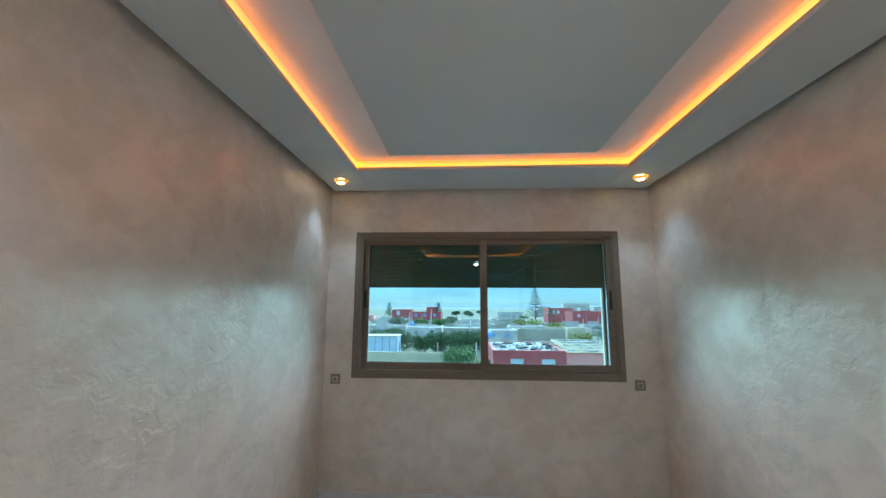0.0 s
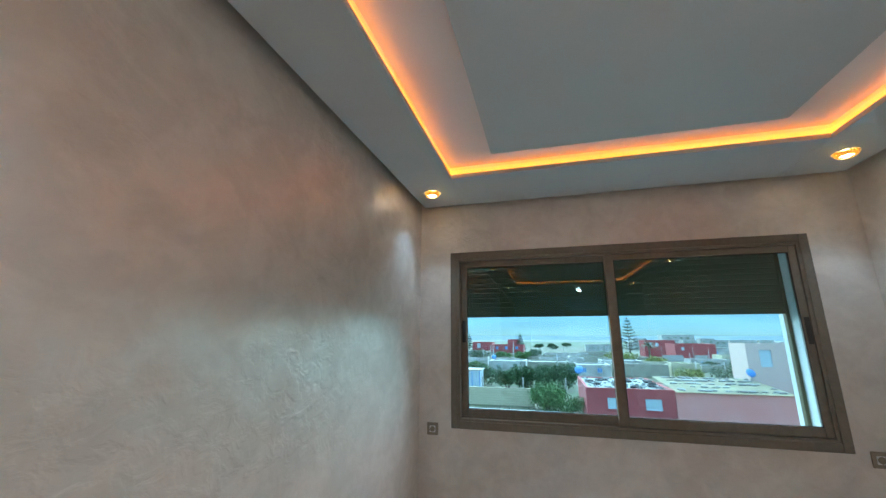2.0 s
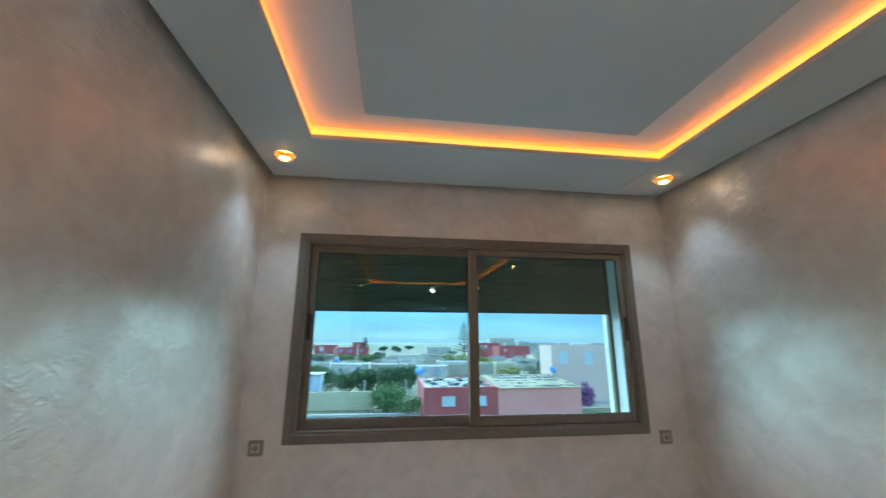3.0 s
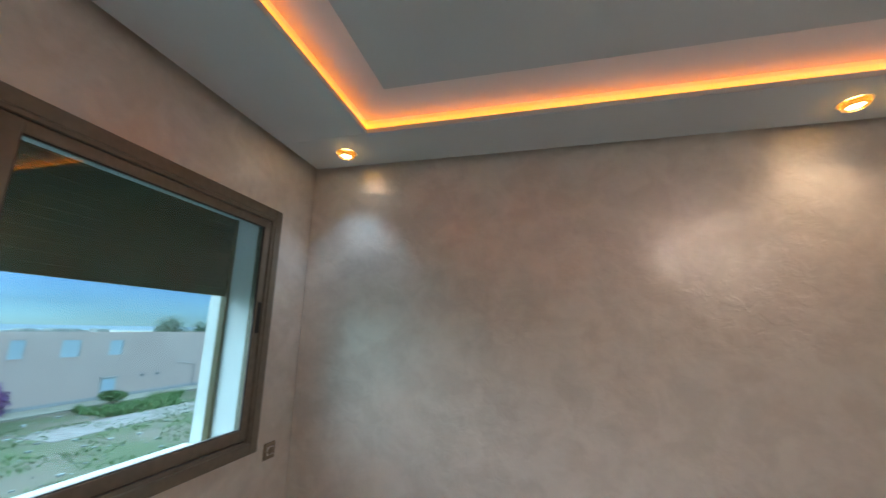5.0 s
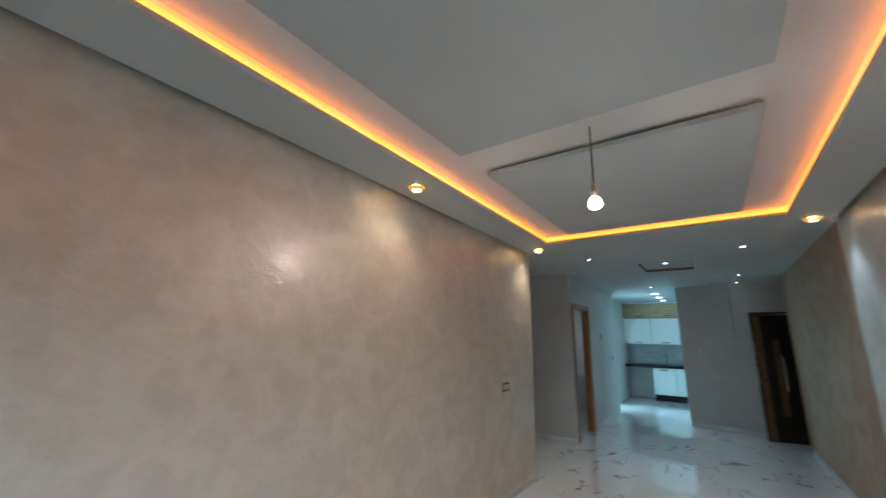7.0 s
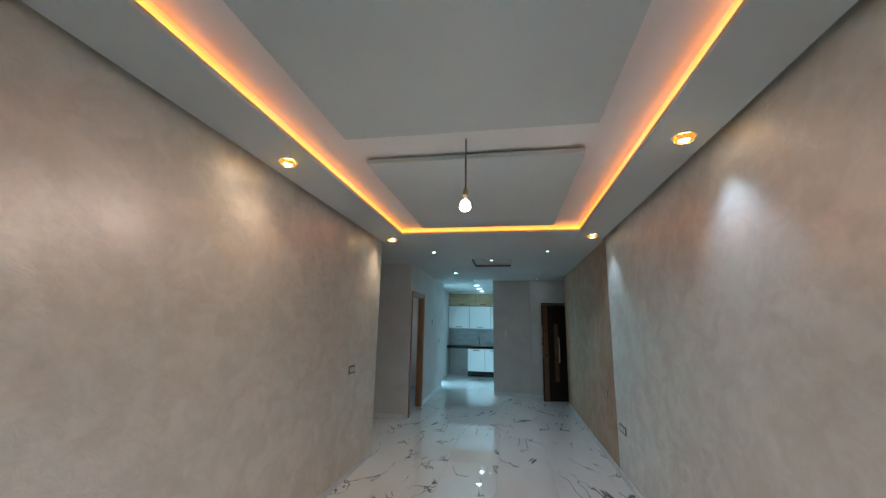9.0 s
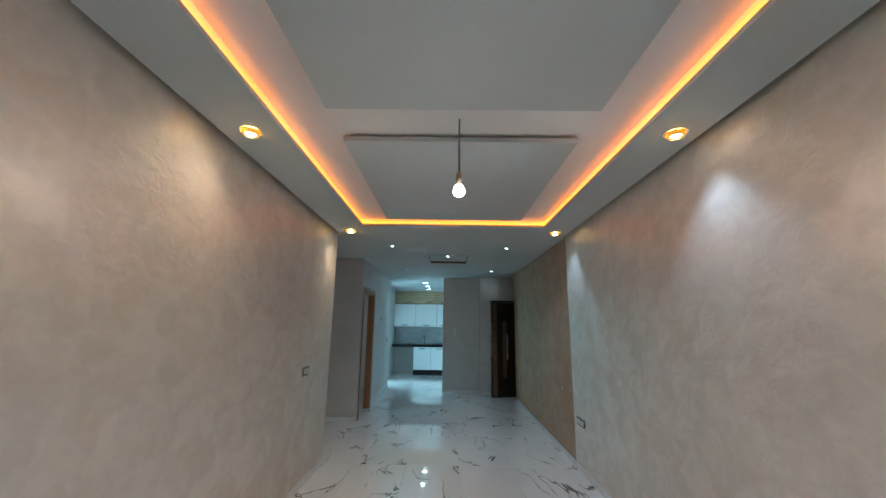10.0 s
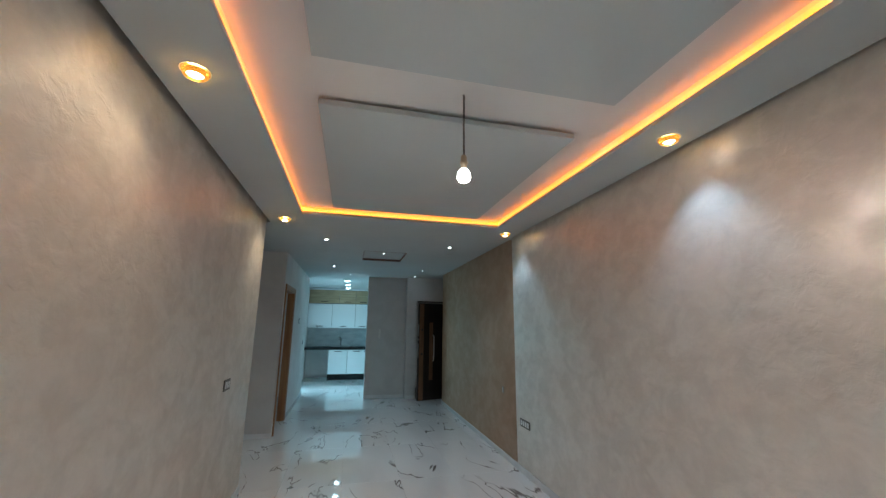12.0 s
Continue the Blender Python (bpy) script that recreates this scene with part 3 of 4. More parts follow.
for x, y, kind, watts in SPOTS:
    lamp = new("spot_beam", bpy.data.lights.new("spot_beam", 'SPOT'))
    lamp.data.energy, lamp.data.spot_size, lamp.data.spot_blend, lamp.data.shadow_soft_size = watts, radians(128 if kind == "warm" else 88), 0.95 if kind == "warm" else 0.6, 0.055
    lamp.data.color = (1.0, 0.80, 0.55) if kind == "warm" else (0.48, 0.74, 1.0)
    lamp.matrix_world = look((x, y, SOF - 0.045), (x + (0.05 if x > 1 else -0.05), y, 0))


def hall_light(face, r):
    t = thing("hall_downlight", pose(0, 0, 0), "small white recessed ceiling spotlight, lit", "downlight", "hall spotlights")
    local("ring", lathe([(r * 0.8, 0.0), (r * 0.8, -0.006), (r, -0.005), (r * 1.08, 0.0)], 24), WHITE_METAL, t)
    local("face", lathe([(r * 0.78, -0.0005), (r * 0.78, -0.004), (0.001, -0.0045)], 24), face, t, "glowing lamp face")
    return t


hl = hall_light(LAMP_HALL, 0.025)
HALL_SPOTS = ((2.323, -0.816, HALL), (0.63, -0.886, HALL), (2.317, -3.194, HALL), (0.575, -3.30, HALL), (2.006, -4.40, HALL), (0.56, -4.28, HALL), (1.497, -1.80, HALL + 0.035))
for x, y, z in HALL_SPOTS[1:]:
    copy_thing(hl, pose(x, y, z))
hl.matrix_basis = pose(*HALL_SPOTS[0])
for x, y, z in (h for h in HALL_SPOTS if h[1] > -4.0):
    lamp = new("hall_beam", bpy.data.lights.new("hall_beam", 'SPOT'))
    lamp.data.energy, lamp.data.spot_size, lamp.data.spot_blend, lamp.data.shadow_soft_size = 4.2, radians(76), 0.8, 0.02
    lamp.data.color = (0.66, 0.88, 1.0)
    lamp.matrix_world = look((x, y, z - 0.012), (x, y + 0.001, 0))
kl = hall_light(LAMP_KITCHEN, 0.085)
tagged(kl, "round white kitchen ceiling light, lit", "ceiling light", "kitchen lights")
for y in (-6.70, -7.60):
    copy_thing(kl, pose(2.08, y, HALL))
kl.matrix_basis = pose(2.08, -5.75, HALL)

# daylight through the kitchen's balcony doorway
day = new("balcony_daylight", bpy.data.lights.new("balcony_daylight", 'AREA'))
day.data.shape, day.data.size, day.data.size_y, day.data.energy, day.data.color = 'RECTANGLE', 0.8, 2.0, 8, (0.30, 0.80, 1.0)
day.matrix_world = look((3.34, -6.02, 1.05), (1.5, -6.02, 0.9))

# hanging bulb
bulb = thing("pendant_bulb", pose(1.455, 2.565, UP), "bare white bulb lit, hanging on a twisted cord", "pendant lamp")
cordbm = bmesh.new()
for ph in (0, math.pi):
    tube([(0.0035 * math.cos(ph + 40 * k * 0.017), 0.0035 * math.sin(ph + 40 * k * 0.017), -0.002 - 0.0052 * k) for k in range(66)], 0.0028, 6, cordbm)
local("cord", cordbm, CORD, bulb, "twisted dark and pale cord")
local("holder", lathe([(0.006, -0.335), (0.013, -0.340), (0.016, -0.350), (0.016, -0.372), (0.020, -0.374), (0.020, -0.384), (0.015, -0.386), (0.015, -0.4112)], 20), BRASS, bulb, "brass lamp holder")
local("housing", lathe([(0.0145, -0.4115), (0.022, -0.4165), (0.029, -0.427), (0.0325, -0.437), (0.0335, -0.446), (0.0325, -0.455), (0.029, -0.4555)], 28), BULB_TOP, bulb, "faintly glowing bulb neck")
local("glass_bulb", lathe([(0.0323, -0.4558), (0.0315, -0.460), (0.024, -0.472), (0.012, -0.4785), (0.001, -0.480)], 28), BULB, bulb, "glowing white bulb")


# ---- sockets and switches ----
def plate_thing(name, m, label, category, w, h, cells, kind, plate=BEIGE_PLASTIC):
    """A wall plate in its own axes: x along the wall, z up, y out of the wall."""
    t = thing(name, m, label, category)
    local("plate", box(bmesh.new(), -w / 2, w / 2, 0, 0.009, -h / 2, h / 2, 0.003, 2), plate, t)
    cw = (w - 0.024) / cells
    for k in range(cells):
        cx = -w / 2 + 0.012 + cw * (k + 0.5)
        if kind == "socket":
            local("insert", box(bmesh.new(), cx - 0.022, cx + 0.022, 0.009, 0.0115, -0.022, 0.022, 0.002), WHITE_PLASTIC, t)
            ring = lathe([(0.014, 0.0), (0.019, 0.0), (0.019, 0.002), (0.014, 0.002)], 20)
            bmesh.ops.transform(ring, matrix=pose(cx, 0.0115, 0, -90), verts=ring.verts)
            local("socket_ring", ring, BEIGE_PLASTIC, t)
            holes = bmesh.new()
            for dx in (-0.007, 0.007):
                box(holes, cx + dx - 0.0022, cx + dx + 0.0022, 0.0113, 0.0125, -0.0022, 0.0022)
            local("hole", holes, DARK_PLASTIC, t)
        else:
            local("rocker", box(bmesh.new(), cx - cw * 0.33, cx + cw * 0.33, 0.009, 0.0108, -h * 0.30, h * 0.30, 0.002), WHITE_PLASTIC, t)
    return t


plate_thing("wall_socket", pose(0.109, YW, 0.985, 0, 0, 180), "champagne wall socket beside the window", "socket", 0.085, 0.085, 1, "socket")
plate_thing("wall_socket", pose(2.726, YW, 0.972, 0, 0, 180), "champagne wall socket beside the window", "socket", 0.085, 0.085, 1, "socket")
plate_thing("light_switch", pose(XR, 0.677, 1.10, 0, 0, 90), "bronze three-gang light switch with pale rockers on the wall", "switch", 0.155, 0.088, 3, "switch", BRONZE_PLASTIC)
plate_thing("wall_socket", pose(0, 0.10, 0.53, 0, 0, -90), "bronze four-gang socket plate low on the wall", "socket", 0.24, 0.085, 4, "switch", BRONZE_PLASTIC)
plate_thing("light_switch", pose(0.003, -0.50, 0.80, 0, 0, -90), "small champagne switch on the brown wall", "switch", 0.05, 0.085, 1, "switch")
plate_thing("thermostat", pose(2.966, -3.987, 1.658, 0, 0, 90), "small grey control box on the hall wall", "control box", 0.09, 0.11, 1, "switch", DARK_PLASTIC)
plate_thing("light_switch", pose(2.966, -4.906, 1.20, 0, 0, 90), "dark light switch near the kitchen", "switch", 0.085, 0.085, 1, "switch", DARK_PLASTIC)
ic = thing("intercom", pose(1.29, -4.68, 1.40), "slim white intercom handset on the wall", "intercom")
local("body", box(bmesh.new(), -0.022, 0.022, 0, 0.03, -0.10, 0.10, 0.006, 2), WHITE_PLASTIC, ic)
local("cable", tube([(0, 0.012, -0.10), (0.004, 0.02, -0.16), (-0.006, 0.018, -0.21), (0.0, 0.012, -0.25)], 0.003, 6), WHITE_PLASTIC, ic)


# ---- doors ----
def door_frame():
    d = tagged(new("door_1"), "open doorway with an orange-brown wooden frame", "door", kind="structure")
    y0, y1, zt = -2.05, -2.99, 2.16
    jam = bmesh.new()
    box(jam, 2.955, 3.066, y1, y1 + 0.035, 0, zt, 0.002)
    part("jamb", jam, FRAME_WOOD, d)
    jam = bmesh.new()
    box(jam, 2.955, 3.066, y0 - 0.035, y0, 0, zt, 0.002)
    part("jamb", jam, FRAME_WOOD, d)
    head = bmesh.new()
    box(head, 2.955, 3.066, y1 + 0.035, y0 - 0.035, zt - 0.035, zt, 0.002)
    part("head", head, FRAME_WOOD, d)
    for a, b, c, e in ((y1 - 0.06, y1 + 0.012, 0, zt + 0.052), (y0 - 0.012, y0 + 0.028, 0, zt + 0.052), (y1 + 0.012, y0 - 0.012, zt - 0.012, zt + 0.052)):
        t = bmesh.new()
        box(t, 2.944, 2.9655, a, b, c, e, 0.004)
        part("casing", t, FRAME_WOOD, d)


door_frame()
HINGE, SWING = (-0.395, -4.455), 17.5
front = thing("entrance_door", pose(*HINGE, 0, 0, 0, SWING), "dark walnut entrance door with a long steel pull, ajar", "door")
local("leaf", box(bmesh.new(), 0.0, 0.91, -0.025, 0.025, 0.008, 2.085, 0.003), DOOR_WOOD, front)
local("panel", box(bmesh.new(), 0.20, 0.245, 0.0255, 0.032, 0.05, 2.05, 0.002), DOOR_STRIP, front, "walnut strip")
local("panel", box(bmesh.new(), 0.79, 0.895, 0.0255, 0.032, 0.02, 2.07, 0.002), DOOR_STRIP, front, "walnut strip")
local("panel", box(bmesh.new(), 0.555, 0.645, 0.0255, 0.033, 0.42, 1.66, 0.002), DOOR_STRIP, front, "carved centre panel")
pull = tube([(0.55, 0.028, 0.82), (0.55, 0.065, 0.84), (0.55, 0.072, 1.10), (0.55, 0.065, 1.36), (0.55, 0.028, 1.38)], 0.012, 10)
local("pull_handle", pull, STEEL, front, "long bowed steel pull")
for z in (1.50, 0.98):
    c = lathe([(0.026, 0), (0.026, 0.008), (0.012, 0.014), (0.001, 0.014)], 18)
    bmesh.ops.transform(c, matrix=pose(0.835, 0.032, z, -90), verts=c.verts)
    local("lock", c, DARK_PLASTIC, front)
for z0, z1 in ((1.36, 1.62), (0.90, 1.20), (1.26, 1.31)):
    local("lock_plate", box(bmesh.new(), 0.9095, 0.9135, -0.017, 0.017, z0, z1, 0.001), STEEL, front, "steel lock plate")
fd = tagged(new("door_2"), "dark walnut frame of the entrance door", "door frame", kind="structure")
for b in ((-0.48, -0.431, 0, 2.15),):
    part("casing", boxed(b[0], b[1], -4.499, -4.485, b[2], b[3], 0.003), DOOR_WOOD, fd)
part("head", boxed(-0.43, 0.46, -4.499, -4.485, 2.121, 2.15, 0.003), DOOR_WOOD, fd)


# ---- kitchen ----
KX0, KX1, KF = 1.36, 3.21, -7.74


def bar_handle(parent, x, y, z, length=0.20):
    h = bmesh.new()
    box(h, x - length / 2, x + length / 2, y + 0.02, y + 0.03, z - 0.010, z + 0.010, 0.003)
    for s in (-1, 1):
        box(h, x + s * (length / 2 - 0.012) - 0.004, x + s * (length / 2 - 0.012) + 0.004, y, y + 0.021, z - 0.004, z + 0.004)
    hd = part("handle", h, DARK_PLASTIC, parent, "black bar handle")
    return hd


def cabinet(name, x0, x1, y0, y1, z0, z1, doors, mat, label, low):
    c = thing(name, pose((x0 + x1) / 2, (y0 + y1) / 2, z0), label, "cabinet")
    part("body", boxed(x0 + 0.001, x1 - 0.001, y0, y1 - 0.021, z0, z1, 0.001), CARCASS_SHADE, c)
    w = (x1 - x0) / doors
    for k in range(doors):
        a, b = x0 + k * w + 0.004, x0 + (k + 1) * w - 0.004
        part("door", boxed(a, b, y1 - 0.02, y1, z0 + 0.002, z1 - 0.002, 0.002), mat, c)
        bar_handle(c, (a + b) / 2, y1, z1 - 0.05 if low else z0 + 0.05)
    return c


for a, b in ((1.445, 1.985), (1.985, 2.53)):
    cabinet("base_cabinet", a, b, -8.36, KF, 0.165, 0.86, 1, GLOSS_WHITE, "gloss white kitchen base cabinet under the worktop", True)
tagged(solid("plinth", boxed(1.40, 2.53, -8.36, KF - 0.03, 0.0, 0.163), GRANITE), "black granite plinth under the cabinets", "plinth")
cabinet("base_cabinet", 1.355, 1.444, -8.36, KF, 0.165, 0.86, 1, GLOSS_WHITE, "narrow gloss white filler cabinet", True)
for a, b in ((1.36, 1.81), (1.81, 2.51), (2.51, 3.215)):
    cabinet("wall_cabinet", a, b, -8.36, -8.0, 1.495, 2.225, 1, GLOSS_WHITE, "gloss white wall cabinet over the worktop", False)
for a, b in ((1.36, 1.815), (1.815, 2.315), (2.315, 3.215)):
    cabinet("top_cabinet", a, b, -8.36, -8.0, 2.24, 2.645, 1, OAK, "oak laminate top cabinet under the ceiling", False)
tagged(solid("cornice", boxed(1.36, 3.215, -8.36, -7.97, 2.65, 2.69, 0.003), GLOSS_WHITE), "white cornice strip over the oak cabinets", "cornice")
wt = bmesh.new()
box(wt, 1.36, 3.215, -8.365, KF + 0.03, 0.862, 0.94, 0.006, 2)
tagged(solid("worktop", wt, GRANITE), "polished black granite worktop with rounded edge", "worktop")
for k in range(4):
    x0 = 1.36 + k * 0.464
    structure("splash_tile", boxed(x0 + 0.001, x0 + 0.463, -8.3695, -8.36, 0.945, 1.49, 0.001), SPLASH, "grey veined marble backsplash tile", "tile")
sink = thing("sink", pose(2.20, -8.05, 0.94), "steel sink set in the black worktop", "sink")
sb = bmesh.new()
for b in ((-0.25, 0.25, -0.20, -0.17), (-0.25, 0.25, 0.17, 0.20), (-0.25, -0.22, -0.17, 0.17), (0.22, 0.25, -0.17, 0.17)):
    box(sb, b[0], b[1], b[2], b[3], 0.0005, 0.006, 0.002)
local("rim", sb, STEEL, sink)
tap = thing("tap", pose(2.20, -8.26, 0.941), "tall curved chrome kitchen tap at the sink", "tap")
local("base", lathe([(0.025, 0), (0.025, 0.02), (0.016, 0.03), (0.014, 0.06)], 16), CHROME, tap)
local("spout", tube([(0, 0, 0.05), (0, 0, 0.20), (0.01, 0.03, 0.26), (0.03, 0.09, 0.285), (0.04, 0.15, 0.26), (0.045, 0.17, 0.21)], 0.011, 10), CHROME, tap)
local("lever", tube([(0.012, 0, 0.06), (0.05, 0.0, 0.085), (0.075, 0.0, 0.09)], 0.006, 8), CHROME, tap)
# ---- outside: town edge, fields and sea ----
GZ = -5.5
DIRT = surface("dry_ground", (0.115, 0.095, 0.065), (0.050, 0.075, 0.025), 0.22, (0.9, 0.95), bump=0.3, fine=5, spread=(0.42, 0.6))
FIELD = surface("green_field", (0.040, 0.072, 0.028), (0.075, 0.092, 0.045), 0.03, (0.9, 0.95), bump=0, fine=2)
SEA = surface("hazy_sea", (0.08, 0.13, 0.16), (0.11, 0.16, 0.19), 0.02, (0.85, 0.95), spec=0.05, bump=0, fine=0.3, stretch=(0.1, 1, 1))
SURF = surface("surf_and_sand", (0.24, 0.24, 0.23), (0.12, 0.12, 0.11), 0.02, (0.8, 0.9), bump=0, fine=0.4, stretch=(0.1, 1, 1), spread=(0.45, 0.55))
PATH_GREY = surface("gravel_path", (0.25, 0.215, 0.20), (0.18, 0.155, 0.145), 1.5, (0.9, 0.95), bump=0.3, fine=20)
RED = surface("red_paint", (0.34, 0.055, 0.055), (0.42, 0.085, 0.08), 0.7, (0.8, 0.9), bump=0.1, fine=14, spread=(0.3, 0.7))
PINK = surface("pink_paint", (0.66, 0.22, 0.185), (0.70, 0.30, 0.26), 0.8, (0.8, 0.9), bump=0.1, fine=14, spread=(0.3, 0.7))
PALE_PINK = surface("pale_pink_paint", (0.57, 0.40, 0.33), (0.62, 0.445, 0.37), 0.3, (0.8, 0.9), bump=0.05, fine=10)
BLUE = surface("pale_blue_paint", (0.36, 0.47, 0.52), (0.42, 0.53, 0.57), 1.2, (0.4, 0.6), bump=0.05, fine=20)
PANE = surface("shuttered_pane", (0.42, 0.52, 0.53), (0.48, 0.58, 0.59), 3, (0.3, 0.5), bump=0.1, fine=25, stretch=(1, 1, 6))
BLUE_TRIM = plain("blue_metal", (0.05, 0.22, 0.50), 0.4)
WHITEWASH = surface("whitewash", (0.50, 0.48, 0.43), (0.30, 0.285, 0.25), 0.6, (0.85, 0.95), bump=0.15, fine=12)
ROOFING = surface("weathered_roof", (0.38, 0.39, 0.36), (0.16, 0.16, 0.15), 0.9, (0.85, 0.95), bump=0.3, fine=6, spread=(0.4, 0.62))
SHEET = surface("cream_sheet_roof", (0.52, 0.47, 0.31), (0.36, 0.32, 0.22), 0.6, (0.7, 0.85), bump=0.1, fine=9)
BLOCK = surface("cement_block", (0.36, 0.33, 0.25), (0.26, 0.24, 0.19), 1.2, (0.9, 0.95), bump=0.2, fine=10)
CONCRETE = surface("concrete_post", (0.42, 0.41, 0.38), (0.33, 0.32, 0.30), 4, (0.9, 0.95), bump=0.1)
TYRE = surface("black_tyre", (0.012, 0.012, 0.013), (0.03, 0.03, 0.03), 12, (0.7, 0.8), bump=0.2)
BARK = surface("bark", (0.10, 0.075, 0.05), (0.16, 0.12, 0.085), 3, (0.9, 0.95), bump=0.4, fine=12, stretch=(3, 3, 0.5))


def coursed(name, face, joint):
    """Block wall with recessed mortar joints."""
    m, nt, p = shader(name)
    n, link = nt.nodes, nt.links.new
    co = n.new("ShaderNodeTexCoord")
    mp = n.new("ShaderNodeMapping")
    mp.inputs["Rotation"].default_value = (radians(90), 0, 0)
    link(co.outputs["Object"], mp.inputs[0])
    br = n.new("ShaderNodeTexBrick")
    br.inputs["Scale"].default_value = 1.0
    br.inputs["Brick Width"].default_value, br.inputs["Row Height"].default_value, br.inputs["Mortar Size"].default_value = 0.5, 0.24, 0.02
    br.inputs["Color1"].default_value = (*face, 1)
    br.inputs["Color2"].default_value = (face[0] * 0.84, face[1] * 0.84, face[2] * 0.82, 1)
    br.inputs["Mortar"].default_value = (*joint, 1)
    link(mp.outputs[0], br.inputs[0])
    link(br.outputs["Color"], p.inputs["Base Color"])
    p.inputs["Roughness"].default_value = 0.92
    return m


COURSED = coursed("coursed_block", (0.52, 0.46, 0.30), (0.27, 0.235, 0.16))


def leafy(name, a, b):
    m, nt, p = shader(name)
    n, link = nt.nodes, nt.links.new
    geo = n.new("ShaderNodeNewGeometry")
    mix = n.new("ShaderNodeMix")
    mix.data_type = 'RGBA'
    mix.inputs["A"].default_value, mix.inputs["B"].default_value = (*a, 1), (*b, 1)
    link(geo.outputs["Random Per Island"], mix.inputs["Factor"])
    link(mix.outputs["Result"], p.inputs["Base Color"])
    p.inputs["Roughness"].default_value = 0.6
    return m


LEAF = leafy("dark_green_leaves", (0.022, 0.062, 0.020), (0.060, 0.135, 0.040))
BRIGHT_LEAF = leafy("bright_green_leaves", (0.050, 0.125, 0.030), (0.115, 0.215, 0.060))
YELLOW_LEAF = leafy("yellow_green_leaves", (0.15, 0.17, 0.03), (0.25, 0.25, 0.06))
GREY_LEAF = leafy("grey_green_leaves", (0.07, 0.11, 0.06), (0.12, 0.16, 0.09))
PURPLE_LEAF = leafy("purple_blossom", (0.14, 0.04, 0.15), (0.26, 0.10, 0.27))
NEEDLE = leafy("pine_needles", (0.018, 0.050, 0.024), (0.040, 0.085, 0.045))


def strip(name, y0, y1, z, mat, label, x0=-2500, x1=2500):
    structure(name, boxed(x0, x1, y0, y1, GZ - 0.2, z), mat, label, "ground")


structure("ground", boxed(-3000, 3000, 5.83, 3000, GZ - 1, GZ), DIRT, "dry grassy ground reaching to the sea", "ground")
strip("field", 260, 478, GZ + 0.05, FIELD, "flat green fields before the shore")
strip("shore", 478, 560, GZ + 0.06, SURF, "pale sand and white surf at the shore")
strip("water", 560, 2995, GZ + 0.08, SEA, "hazy blue-grey sea up to the horizon")
structure("path", boxed(19.5, 60, 33.0, 36.5, GZ - 0.1, GZ + 0.02), PATH_GREY, "grey gravel track beside the pink building", "path")


def house(x0, x1, y0, y1, z1, wall, roof, label, windows=(), doors=(), parapet=0.25, category="house", pane=None, frame=None):
    """A flat-roofed house; windows as (x, z, width, height) on the side that faces the viewer."""
    h = thing("house", pose((x0 + x1) / 2, (y0 + y1) / 2, GZ), label, category)
    w = bmesh.new()
    t = 0.25
    cuts = sorted(windows)
    # front wall with real holes, the other walls whole
    xs = [x0]
    for x, z, ww, hh in cuts:
        xs += [x - ww / 2, x + ww / 2]
    xs.append(x1)
    for k in range(0, len(xs), 2):
        if xs[k + 1] - xs[k] > 0.01:
            box(w, xs[k], xs[k + 1], y0, y0 + t, GZ, z1)
    for x, z, ww, hh in cuts:
        box(w, x - ww / 2, x + ww / 2, y0, y0 + t, GZ, z - hh / 2)
        box(w, x - ww / 2, x + ww / 2, y0, y0 + t, z + hh / 2, z1)
    box(w, x0, x0 + t, y0 + t, y1, GZ, z1)
    box(w, x1 - t, x1, y0 + t, y1, GZ, z1)
    box(w, x0 + t, x1 - t, y1 - t, y1, GZ, z1)
    part("wall", w, wall, h)
    part("roof", boxed(x0 + t, x1 - t, y0 + t, y1 - t, z1 - parapet - 0.2, z1 - parapet), roof, h, "flat weathered roof")
    for x, z, ww, hh in cuts:
        f = bmesh.new()
        e = 0.07
        for b in ((-ww / 2, -ww / 2 + e, -hh / 2, hh / 2), (ww / 2 - e, ww / 2, -hh / 2, hh / 2), (-ww / 2 + e, ww / 2 - e, hh / 2 - e, hh / 2), (-ww / 2 + e, ww / 2 - e, -hh / 2, -hh / 2 + e), (-e / 2, e / 2, -hh / 2 + e, hh / 2 - e)):
            box(f, x + b[0], x + b[1], y0 + 0.06, y0 + 0.12, z + b[2], z + b[3])
        win = part("window", f, frame or BLUE, h)
        pn = solid("pane", boxed(x - ww / 2 + e, x + ww / 2 - e, y0 + 0.09, y0 + 0.10, z - hh / 2 + e, z + hh / 2 - e), pane or PANE)
        pn.parent = win
        pn.matrix_parent_inverse = Matrix()
        sill = solid("sill", boxed(x - ww / 2 - 0.05, x + ww / 2 + 0.05, y0 - 0.06, y0 + 0.05, z - hh / 2 - 0.08, z - hh / 2 - 0.001), wall)
        sill.parent = win
        sill.matrix_parent_inverse = Matrix()
    return h


# the red house and the pink one built on to it
RF = 39.2
house(4.0, 10.9, RF, 48.5, -2.78, RED, ROOFING, "low red-painted house with pale blue shutters and a littered roof", ((6.3, -4.0, 1.25, 0.9), (9.25, -4.0, 1.25, 0.9)), parapet=0.08)
house(10.95, 19.2, RF + 0.1, 46.5, -2.95, PINK, ROOFING, "faded pink low house with a cream sheet roof", (), parapet=0.1)
corr = bmesh.new()
rows = []
n_w = 150
for j, (yy, zz) in enumerate(((RF - 0.15, -2.90), (43.0, -2.62), (46.6, -2.40))):
    rows.append([corr.verts.new((10.98 + (19.3 - 10.98) * i / n_w, yy, zz + 0.035 * math.sin(i * math.pi / 1.5))) for i in range(n_w + 1)])
